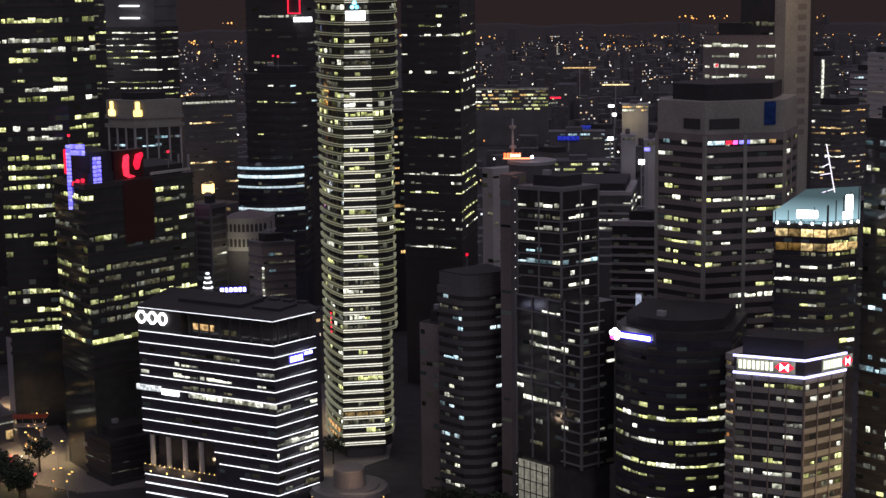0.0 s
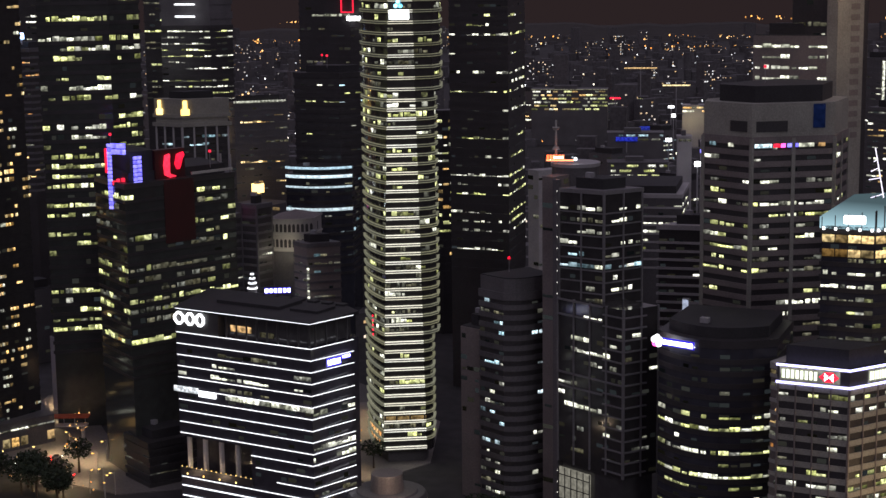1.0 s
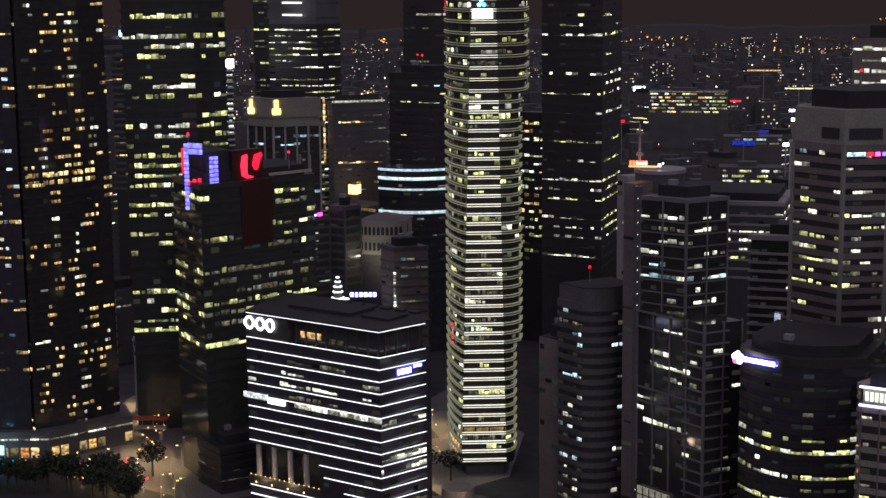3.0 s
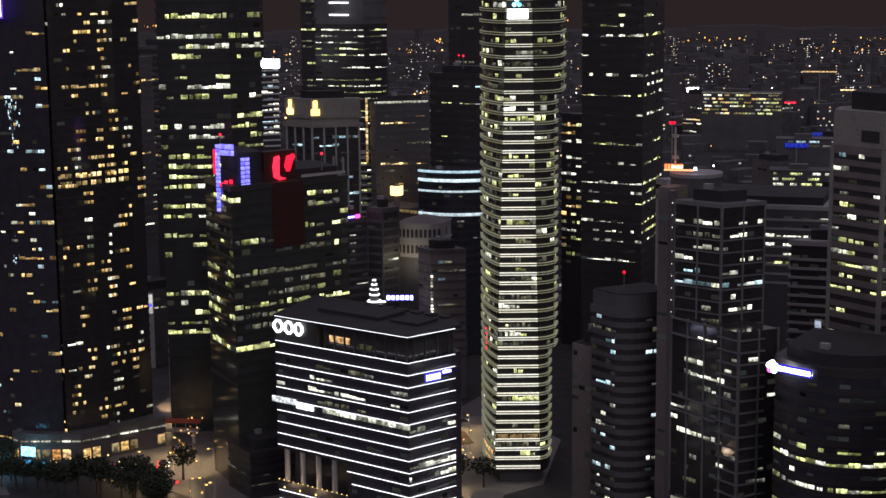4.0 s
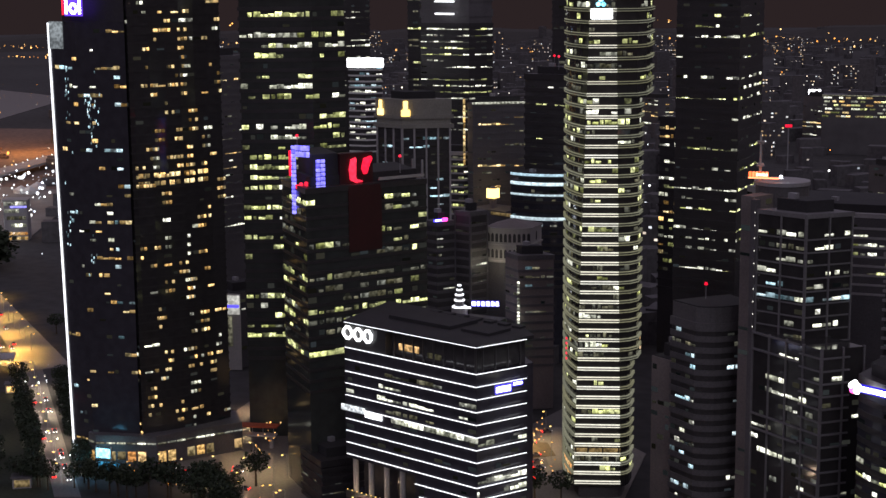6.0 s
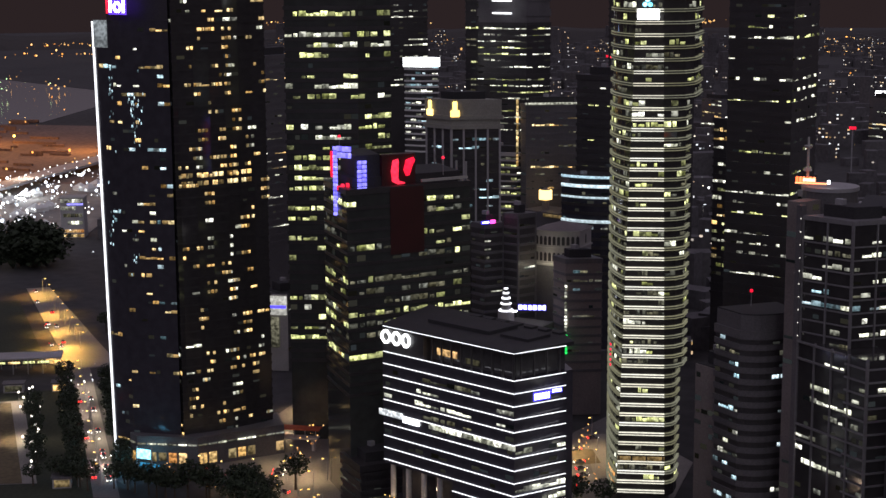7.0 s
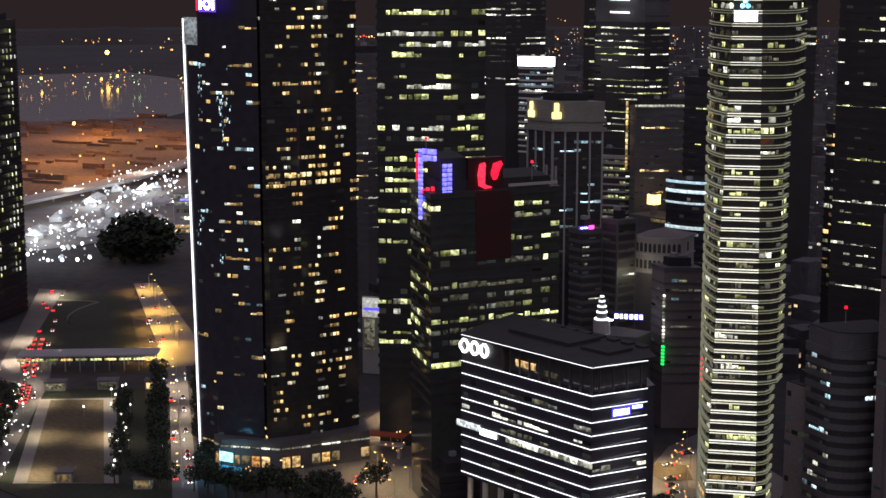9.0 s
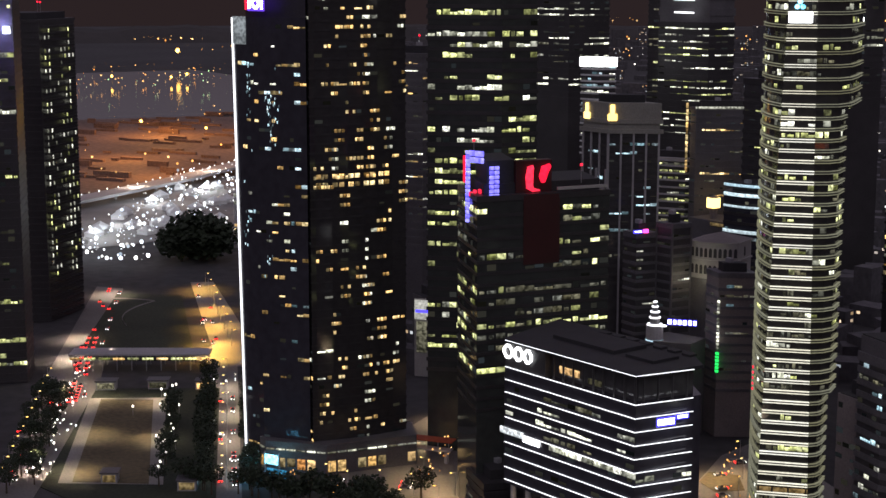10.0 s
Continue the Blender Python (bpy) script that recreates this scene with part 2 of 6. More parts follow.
def prism(poly, z0, z1):
    """A solid with an upright wall over each side of poly (counter-clockwise)."""
    n = len(poly)
    verts = [(x, y, z0) for x, y in poly] + [(x, y, z1) for x, y in poly]
    faces = [(i, (i + 1) % n, n + (i + 1) % n, n + i) for i in range(n)]
    return verts, faces + [tuple(range(n, 2 * n)), tuple(reversed(range(n)))]


def box(x0, x1, y0, y1, z0, z1):
    return prism([(x0, y0), (x1, y0), (x1, y1), (x0, y1)], z0, z1)


def joined(solids):
    verts, faces = [], []
    for v, f in solids:
        o = len(verts)
        verts += v
        faces += [tuple(i + o for i in q) for q in f]
    return verts, faces


def bevelled(solid, width):
    bm = bmesh.new()
    vs = [bm.verts.new(v) for v in solid[0]]
    for f in solid[1]:
        bm.faces.new([vs[i] for i in f])
    bmesh.ops.bevel(bm, geom=bm.edges[:], offset=width, segments=1, affect="EDGES")
    return bm


def cylinder(r0, r1, z0, z1, sides=16, x=0.0, y=0.0):
    ring = [(math.cos(2 * math.pi * i / sides), math.sin(2 * math.pi * i / sides)) for i in range(sides)]
    verts = [(x + r0 * c, y + r0 * s, z0) for c, s in ring] + [(x + r1 * c, y + r1 * s, z1) for c, s in ring]
    faces = [(i, (i + 1) % sides, sides + (i + 1) % sides, sides + i) for i in range(sides)]
    return verts, faces + [tuple(range(sides, 2 * sides)), tuple(reversed(range(sides)))]


def grown(poly, d):
    """poly with its sides moved d outwards."""
    out, n = [], len(poly)
    for i in range(n):
        a, b, c = (Vector(poly[j % n]) for j in (i - 1, i, i + 1))
        u, v = (b - a).normalized(), (c - b).normalized()
        na, nb = Vector((u.y, -u.x)), Vector((v.y, -v.x))
        m = (na + nb).normalized()
        out.append(tuple(b + m * (d / max(0.35, m.dot(na)))))
    return out


def block(left, near, right):
    """The four-sided plan with these three corners; the fourth lies behind."""
    return [left, near, right, (left[0] + right[0] - near[0], left[1] + right[1] - near[1])]


def arc(a, b, bulge, n):
    """n + 1 points from a to b, bulging to the right of the way."""
    a, b = Vector(a), Vector(b)
    side = Vector(((b - a).y, -(b - a).x)).normalized()
    return [tuple(a.lerp(b, i / n) + side * bulge * (1 - (2 * i / n - 1) ** 2)) for i in range(n + 1)]


# unseen lamp added in mid-air to warm the corner block's right wall
lamp("facade_uplight", 224, 6, 34, 24000, (1.0, 0.68, 0.34), 1)
lamp("tower_corner_floodlight", 158, 140, 185, 8000, (1.0, 0.70, 0.45), 1)
lamp("lobby_uplight", -52, -3.2, 17.5, 700, (1.0, 0.72, 0.48), 0.4)
lamp("lobby_uplight", -40, -3.2, 17.5, 700, (1.0, 0.72, 0.48), 0.4)
BAY = Vector((0.66, -0.75))  # the way to the water, which the fronts face


def fronts(poly):
    """The sides of poly that face the bay: start, way, length and turn."""
    out, n = [], len(poly)
    for i in range(n):
        a, b = Vector(poly[i]), Vector(poly[(i + 1) % n])
        w = (b - a).normalized()
        if Vector((w.y, -w.x)).dot(BAY) > -0.02:
            out.append((a, w, (b - a).length, math.degrees(math.atan2(w.y, w.x))))
    return out


def pane_mesh(name, w, h, material, d=0.14):
    me = bpy.data.meshes.new(name)
    v, f = box(-w / 2, w / 2, -d, d, 0, h)
    me.from_pydata(v, [], f)
    me.materials.append(material)
    return me


def lit_rooms(root, poly, floors, pane_h, bay, lit, palette, rng, sill=0.9, hold=0.62, most=280, dim=0.22):
    """Lit rooms behind the fronts, in runs along each floor; each a window of its own."""
    sides = [s for s in fronts(poly) if s[2] > bay]
    meshes, made, faint = {}, 0, []
    for z in rng.sample(list(floors), len(floors)):
        mood = rng.choice((0.15, 0.5, 0.8, 1.0, 1.3, 2.2)) * lit
        for a, w, length, turn in sides:
            count = max(1, int(length / bay))
            step, on = length / count, False
            key = rng.choice(palette)
            for i in range(count):
                on = rng.random() < (hold if on else mood)
                if not on or made >= most:
                    # some unlit panes get this slight glow so they stand out from the wall
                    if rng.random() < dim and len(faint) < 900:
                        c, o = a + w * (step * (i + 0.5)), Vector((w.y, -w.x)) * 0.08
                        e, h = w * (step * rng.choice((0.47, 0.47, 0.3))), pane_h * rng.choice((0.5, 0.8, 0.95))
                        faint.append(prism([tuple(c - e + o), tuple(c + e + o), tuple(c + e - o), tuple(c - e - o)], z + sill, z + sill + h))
                    continue
                kind = key if rng.random() < 0.8 else rng.choice(palette)
                wide = rng.choice((0.95, 0.95, 0.95, 0.95, 0.5))
                tall = pane_h * rng.choice((0.95, 0.8, 0.62, 0.45))
                k = (kind, round(step * wide, 2), round(tall, 2))
                if k not in meshes:
                    meshes[k] = pane_mesh("window", step * wide, tall, LIT[kind])
                p = a + w * (step * (i + 0.5))
                piece("window", meshes[k], root, at=pose(p.x, p.y, z + sill, 0, 0, turn))
                made += 1
    if faint:
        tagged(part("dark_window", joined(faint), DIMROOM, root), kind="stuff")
    return made


def tower(name, label, poly, top, floor=3.9, base=0.0, bay=3.0, glass=GLASS, band=None, band_h=1.1, band_out=0.25,
          pier=None, pier_every=6.0, pier_w=0.7, lit=0.15, palette=("white", "dim"), seed=1, roof=True, category="office tower", sill=1.0,
          pane=None, hold=0.62, most=280, group="", low_lit=0.0, dim=0.22):
    rng = random.Random(seed)
    cx, cy = sum(p[0] for p in poly) / len(poly), sum(p[1] for p in poly) / len(poly)
    root = thing(name, label, category, cx, cy, 0, group=group)
    plan = [(x - cx, y - cy) for x, y in poly]
    part("body", prism(plan, base, top), glass, root)
    levels = [base + floor * k for k in range(int((top - base) / floor))]
    if band:
        me = bpy.data.meshes.new("floor_band")
        v, f = prism(grown(plan, band_out), 0, band_h)
        me.from_pydata(v, [], f)
        me.materials.append(band)
        for z in [z for z in levels if z > low_lit - 8]:
            piece("floor_band", me, root, at=pose(0, 0, z))
        part("parapet", prism(grown(plan, band_out + 0.05), top - band_h, top + 0.9), band, root)
    if pier:
        v, f = box(-pier_w / 2, pier_w / 2, -0.55, 0.3, base, top + 0.4)
        me = bpy.data.meshes.new("pier")
        me.from_pydata(v, [], f)
        me.materials.append(pier)
        for a, w, length, turn in fronts(plan):
            count = max(1, round(length / pier_every))
            for i in range(count + 1):
                p = a + w * (length * i / count)
                piece("pier", me, root, at=pose(p.x, p.y, 0, 0, 0, turn))
    lit_rooms(root, plan, [z for z in levels if z > low_lit], pane or floor * 0.45, bay, lit, palette, rng, sill, hold, most, dim)
    if roof:
        inner = grown(plan, -3.0)
        part("roof", prism(grown(plan, -0.5), top, top + 0.35), ROOFING, root)
        part("plant_room", prism(inner, top + 0.35, top + 4.5), ROOFBLACK, root)
        q = Vector(inner[0]) * rng.uniform(0.2, 0.6)
        part("cooling_unit", box(q.x - 1.4, q.x + 1.4, q.y - 1, q.y + 1, top + 4.5, top + 6.2), STEEL, root)
    return root


def on_front(poly, index, along, out=0.4):
    """A place on side index of poly, so far along it, and the turn of the side."""
    a, b = Vector(poly[index]), Vector(poly[(index + 1) % len(poly)])
    w = (b - a).normalized()
    p = a + w * along + Vector((w.y, -w.x)) * out
    return p.x, p.y, math.degrees(math.atan2(w.y, w.x))


def letter_bars(root, widths, height, material, gap=0.35, x=0.0, z=0.0, depth=0.25, name="sign_bar"):
    """Plain upright blocks in a row, one for each letter."""
    for w in widths:
        part(name, bevelled(box(x, x + w, -depth, depth, z, z + height), 0.08), material, root)
        x += w + gap
    return x


def ring_letter(x0, x1, z0, z1, t, depth):
    """A rounded frame, as one mesh."""
    c = 0.35 * (x1 - x0)
    outer = [(x0 + c, z0), (x1 - c, z0), (x1, z0 + c), (x1, z1 - c), (x1 - c, z1), (x0 + c, z1), (x0, z1 - c), (x0, z0 + c)]
    mx, mz = (x0 + x1) / 2, (z0 + z1) / 2
    sx, sz = 1 - 2 * t / (x1 - x0), 1 - 2 * t / (z1 - z0)
    inner = [(mx + (x - mx) * sx, mz + (z - mz) * sz) for x, z in outer]
    verts = [(x, -depth, z) for x, z in outer + inner] + [(x, depth, z) for x, z in outer + inner]
    faces = []
    for i in range(8):
        j = (i + 1) % 8
        faces += [(i, j, 8 + j, 8 + i), (16 + j, 16 + i, 24 + i, 24 + j), (j, i, 16 + i, 16 + j), (8 + i, 8 + j, 24 + j, 24 + i)]
    return verts, faces

# ---- ground, roads, water ----


def sheet(name, label, category, poly, z, material, thick=0.5):
    ob = part(name, prism(poly, z - thick, z), material)
    return tagged(ob, label, category, kind="structure")


ground_ring = [(4700 * math.cos(2 * math.pi * i / 64), 4700 * math.sin(2 * math.pi * i / 64)) for i in range(64)]
tagged(part("ground", prism([(x + 100, y) for x, y in ground_ring], -3.0, -0.3), GROUND), "dark city ground reaching to the horizon", "ground", kind="structure")
sheet("road", "asphalt waterfront avenue with red tail lights", "road", [(-225, -108), (-210, -100), (-345, -5), (-560, 118), (-575, 108), (-370, -22)], 0.0, ROADLIT)
sheet("road", "asphalt street beside the park", "road", [(-178, -42), (-168, -34), (-318, 54), (-352, 74), (-362, 66), (-332, 46)], 0.02, ROADLIT)
sheet("road", "street junction under orange lamps", "road", [(-352, 66), (-345, 86), (-372, 98), (-545, 172), (-552, 160), (-395, 84), (-378, 62)], 0.04, PAVING)
sheet("road", "quay road between the towers", "road", [(-175, 5), (-95, 5), (-60, 40), (-52, 120), (-70, 170), (-110, 190), (-102, 150), (-80, 110), (-100, 50), (-150, 60), (-215, 110), (-225, 100)], 0.06, ROADLIT)
sheet("pavement", "pale plaza beside the banded tower", "plaza", [(-52, 78), (-20, 62), (-12, 96), (-40, 150), (-80, 168), (-98, 150), (-60, 112)], 0.10, PAVING)
sheet("lawn", "green traffic island by the quay road", "lawn", [(-84, 118), (-72, 114), (-66, 124), (-80, 136), (-90, 130)], 0.2, GRASS)
sheet("field", "floodlit brown grass field with a pale rim", "field", [(-232, -77), (-206, -46), (-318, 16), (-338, -12)], 0.10, PAVING)
sheet("field", "worn grass playing field", "field", [(-230, -72), (-210, -50), (-318, 9.5), (-333, -9)], 0.22, GRASS)
sheet("lawn", "dark park lawn with curving paths", "lawn", [(-412, 15), (-372, 62), (-520, 136), (-548, 108)], 0.08, LAWN)
sheet("yard", "container yard ground under sodium lamps", "yard", [(-960, 250), (-880, 520), (-1200, 900), (-1560, 690), (-1640, 560), (-1200, 300)], 0.1, YARD)
sheet("plaza", "bright festival ground beside the sea wall", "plaza", [(-700, 160), (-700, 300), (-880, 480), (-1010, 430), (-920, 240), (-780, 170)], 0.12, PAVING)
sheet("water", "dark harbour water with lamp reflections", "water", [(-1560, 560), (-1500, 760), (-1780, 1100), (-2300, 1150), (-2400, 700), (-2000, 480)], 0.15, WATER)
for a, b, bend in (((-538, 99), (-516, 116), -2), ((-516, 116), (-466, 72), 9)):
    path = arc(a, b, bend, 10)
    sheet("path", "curving pale garden path", "path", path + [(x + 2.6, y - 1.0) for x, y in reversed(path)], 0.14, ROADLIT)

sheet("lawn", "dark park ground round the playing field", "lawn", [(-190, -80), (-170, -44), (-318, 44), (-352, -2), (-232, -84)], 0.05, LAWN)
# viaduct sweeping past the festival ground
via = thing("viaduct", "pale elevated highway with rows of lamps", "bridge", kind="structure")
deck = [(-850, 170), (-893, 262), (-945, 365), (-1010, 470), (-1090, 600)]
for k in range(len(deck) - 1):
    (ax, ay), (bx, by) = deck[k], deck[k + 1]
    u = Vector((bx - ax, by - ay)).normalized()
    nx, ny = u.y * 13, -u.x * 13
    part("deck", prism([(ax + nx, ay + ny), (bx + nx, by + ny), (bx - nx, by - ny), (ax - nx, ay - ny)], 5, 6.4), CONCRETE, via)
    part("parapet", prism([(ax + nx, ay + ny), (bx + nx, by + ny), (bx + nx * 0.93, by + ny * 0.93), (ax + nx * 0.93, ay + ny * 0.93)], 6.4, 7.4), PALE, via)
    for s in (0.25, 0.75):
        part("column", cylinder(1.4, 1.4, -0.4, 5, 10, ax + (bx - ax) * s, ay + (by - ay) * s), CONCRETE, via)

# ---- the office block with white light lines ----
OUEP = [(-59.6, 0), (0, 0), (3.5, 24), (-10, 33), (-70, 33)]
ob_ = thing("office_block", "black glass office block with white light lines round every floor", "office building")
part("podium", prism(OUEP, 0, 15.4), NAVYGLASS, ob_)
part("lower_body", prism([(-27, 0), (0, 0), (3.5, 24), (-10, 33), (-27, 33)], 15.4, 31), NAVYGLASS, ob_)
part("lobby_wall", prism([(-58, 7), (-27.1, 7), (-27.1, 33), (-69, 33)], 15.4, 31), GLASS, ob_)
part("upper_body", prism(OUEP, 31, 68.4), NAVYGLASS, ob_)
part("sky_terrace", prism([(-40, 3.5), (-2.5, 3.5), (1.0, 23), (-10, 31), (-39.9, 31)], 68.4, 76.4), GLASS, ob_)
part("sign_wall", prism([(-59.6, 0), (-40.1, 0), (-40.1, 33), (-70, 33)], 68.4, 76.4), BLACK, ob_)
part("roof", prism(grown(OUEP, 0.3), 76.4, 77.6), ROOFBLACK, ob_, "black flat roof with dark plant rooms")
part("plant_room", box(-50, -22, 12, 26, 77.6, 78.8), ROOFBLACK, ob_)
part("plant_room", box(-18, -6, 13, 24, 77.6, 78.5), ROOFBLACK, ob_)
for k in range(7):
    part("roof_duct", box(-46 + 6.2 * k, -42.5 + 6.2 * k, 28, 31, 77.6, 78.3), ROOFBLACK, ob_)
for k in range(9):
    part("terrace_column", cylinder(0.35, 0.35, 68.4, 76.4, 10, -37 + 4.5 * k, 0.8), BLACK, ob_)
for k in range(4):
    part("terrace_column", cylinder(0.35, 0.35, 68.4, 76.4, 10, -0.8 + 1.0 * k, 4 + 5 * k), BLACK, ob_)
part("terrace_glow", box(-37, -28, 3.2, 3.4, 70.2, 72.4), LIT["orange"], ob_, "warm restaurant light on the terrace")
part("terrace_glow", box(-24, -18, 3.2, 3.4, 69.4, 71.2), LIT["dim"], ob_)
part("terrace_glow", box(-3.4, -2.7, 4, 5, 70, 74), LIT["orange"], ob_)
for k in range(4):
    part("lobby_pillar", cylinder(0.95, 0.95, 15.4, 31, 14, -56.2 + 7.4 * k, 1.2), PALE, ob_, "floodlit round stone pillar")
    part("uplight", cylinder(0.3, 0.35, 15.4, 16.0, 8, -56.2 + 7.4 * k, -0.5), LAMPGOLD, ob_)
for k in range(15):
    part("terrace_lamp", cylinder(0.13, 0.13, 18.0, 18.35, 6, -59 + 2.25 * k, -0.2), LAMPGOLD, ob_)
part("terrace_edge", box(-59.6, -26.5, -0.6, 0.1, 15.4, 18.0), BLACK, ob_)
RS = Vector((4.4, 19.6)).normalized()
rs_turn = math.degrees(math.atan2(RS.y, RS.x))
oz = [77.1] + [68.4 - 4.16 * k for k in range(14)] + [11.0, 7.2]
for i, z in enumerate(oz):
    start = -59.1 if i < 11 or i > 13 else (-27, -25, -16)[i - 11]
    h = 0.075 if i < 15 else 0.16
    end = 0.35 if i < 15 else -22
    part("light_line", box(start, end, -0.42, -0.1, z - h, z + h), LED, ob_)
    if i < 15:
        part("light_line", box(0.2, 20.0, -0.36, -0.05, z - h, z + h), LED, ob_, at=pose(0, 0, 0, 0, 0, rs_turn))
    if 0 < i < 15:
        part("spandrel", box(start, 0.1, -0.10, 0.2, z - 1.3, z - h), NAVYGLASS, ob_)
rng_o = random.Random(5)
o_floors = [z - 4.16 for z in oz[1:14]]
lit_rooms(ob_, [(-59, 0), (0, 0), (0.1, 5), (-59, 5)], o_floors[1:9], 1.5, 3.6, 0.13, ("dim", "dim", "white"), rng_o, 1.0, 0.66, 110)
lit_rooms(ob_, [(-26, 0), (0, 0), (0.1, 5), (-26, 5)], o_floors[9:12], 1.7, 3.3, 0.25, ("white", "dim"), rng_o, 1.0, 0.7, 40)
lit_rooms(ob_, [(0.1, 0.5), (4.4, 19.6), (-3, 20), (-5, 1)], o_floors[5:], 1.7, 3.0, 0.22, ("white", "dim", "white"), rng_o, 1.0, 0.75, 60)
bright = pane_mesh("window", 3.4, 1.8, LIT["white"])
for k in range(13):
    piece("window", bright, ob_, at=pose(-36 + 2.9 * k, 0, o_floors[5] + 2.2))
part("light_box", box(-61, -50, -0.7, -0.2, 46.4, 48.4), glowing("light_box_white", (0.85, 0.9, 0.95), (0.9, 0.95, 1), 1.1, 0.6, 0.9), ob_)
part("light_box", box(-49.5, -42, -0.7, -0.2, 45.6, 47.6), SIGNWHITE, ob_)
logo = thing("roof_sign", "large white lit logo of rounded shapes on the parapet wall", "sign", -59.8, -0.45, 71.4)
part("sign_ring", ring_letter(0, 4.6, 0, 4.6, 0.62, 0.3), SIGNWHITE, logo)
part("sign_ring", ring_letter(5.2, 9.4, 0, 4.6, 0.62, 0.3), SIGNWHITE, logo)
part("sign_ring", ring_letter(10.0, 13.8, 0, 4.6, 0.62, 0.3), SIGNWHITE, logo)
side_sign = thing("wall_sign", "white and blue lit sign on the dark glass wall", "sign", 1.4, 7.5, 60.6, rs_turn)
part("sign_panel", bevelled(box(0, 6.6, -0.2, 0.1, 0, 2.9), 0.1), SIGNBLUE, side_sign)
letter_bars(side_sign, (0.9, 0.6, 0.9, 0.8, 0.9, 0.7), 1.9, SIGNWHITE, 0.2, 0.3, 0.5, 0.3)
part("sign_panel", bevelled(box(6.8, 11.2, -0.2, 0.1, 1.6, 3.3), 0.1), SIGNBLUE, side_sign)
part("sign_bar", bevelled(box(7.2, 10.8, -0.3, 0.1, 2.0, 2.9), 0.1), SIGNWHITE, side_sign)

# ---- the banded tower ----
tw = thing("banded_tower", "tall curved glass tower wrapped in lit white bands", "office tower", -28, 100)
FACE, ALONG = Vector((-28.04, 85.04)), Vector((0.7893, 0.6140))
levels = [6.7 + 3.6 * k for k in range(17)] + [67.84 + 3.546 * k for k in range(20)] + [138.6, 142.25, 145.9] + [150.2 + 4.275 * k for k in range(10)]
rng_t = random.Random(11)


def tower_plan(z):
    """The flat front narrows upwards; the flank on one side steps out over three tiers."""
    b, c = FACE + ALONG * (0.75 + 0.0275 * z), FACE + ALONG * (18.4 - 0.018 * z)
    left = arc((-48.8, 107.4), tuple(b), 1.0 + 0.008 * z, 7)
    if z < 52.4:
        rest = [(-13.0, 98.6), (-13.6, 101.5), (-17.0, 108.0), (-27.0, 116.0), (-38.0, 116.0), (-46.0, 111.5)]
    elif z < 148.7:
        rest = [(-12.6, 99.0), (-12.4, 103.5), (-16.2, 110.9), (-26.0, 120.0), (-38.0, 119.0), (-46.5, 112.5)]
    else:
        rest = [(-11.6, 101.0), (-12.6, 108.0), (-17.4, 117.0), (-24.5, 128.6), (-38.0, 128.0), (-47.0, 114.5)]
    return [(x + 28, y - 100) for x, y in left], [(c.x + 28, c.y - 100)] + [(x + 28, y - 100) for x, y in rest]


def moulding(path, profile):
    """One solid: a profile of (out, height) points carried along an open path."""
    p = [Vector(q) for q in path]
    vs, fs, m = [], [], len(profile)
    for i in range(len(p)):
        u = (p[min(i + 1, len(p) - 1)] - p[max(i - 1, 0)]).normalized()
        for out, z in profile:
            q = p[i] + Vector((u.y, -u.x)) * out
            vs.append((q.x, q.y, z))
    for i in range(len(p) - 1):
        for k in range(m):
            fs.append((m * i + k, m * i + m + k, m * i + m + (k + 1) % m, m * i + (k + 1) % m))
    return vs, fs + [tuple(range(m)), tuple(reversed(range(m * (len(p) - 1), m * len(p))))]


for z0, z1 in ((5.0, 52.3), (52.3, 148.6), (148.6, 192.0)):
    (la, ra), (lb, rb_) = tower_plan(z0 + 0.2), tower_plan(z1 - 0.2)
    part("tier", ([(*p, z0) for p in la + ra] + [(*p, z1) for p in lb + rb_], prism(la + ra, 0, 1)[1]), TOWERGLASS, tw)
for i_, z in enumerate(levels):
    left, right = tower_plan(z)
    t_ = 0.30 if z < 150 else 0.24
    deep = 5 if z > 148.7 else 4
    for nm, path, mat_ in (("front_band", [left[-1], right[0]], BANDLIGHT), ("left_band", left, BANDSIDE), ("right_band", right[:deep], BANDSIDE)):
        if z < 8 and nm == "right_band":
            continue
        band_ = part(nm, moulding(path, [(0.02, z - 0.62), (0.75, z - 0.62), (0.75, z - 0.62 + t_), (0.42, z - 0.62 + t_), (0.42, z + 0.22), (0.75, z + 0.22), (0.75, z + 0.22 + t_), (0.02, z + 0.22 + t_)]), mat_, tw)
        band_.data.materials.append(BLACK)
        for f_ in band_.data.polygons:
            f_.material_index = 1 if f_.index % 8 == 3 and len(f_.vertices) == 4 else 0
    if z > 8:
        busy = 0.32 if 52 < z < 70 or 110 < z < 165 else 0.17
        lit_rooms(tw, left + right, [z], 2.0, 1.9, busy, ("green", "dim", "green", "dim", "white"), rng_t, 0.95, 0.85, 12, 0.0)
lobby_l, lobby_r = tower_plan(17)
part("lobby_glow", moulding([lobby_l[-1], lobby_r[0]], [(0.02, 17.7), (0.2, 17.7), (0.2, 19.7), (0.02, 19.7)]), LIT["warm"], tw, "warm lit lobby windows")
for k in range(4):
    a_ = Vector(lobby_l[-1]).lerp(Vector(lobby_r[0]), (0.03, 0.3, 0.62, 0.97)[k])
    part("lobby_post", box(-0.3, 0.3, -0.4, 0.1, 17.4, 20.0), BLACK, tw, at=pose(a_.x, a_.y, 0, 0, 0, 37.9))
part("base_drum", prism(grown(tower_plan(5)[0] + tower_plan(5)[1], -2.6), -0.2, 5.0), DARKSTONE, tw)
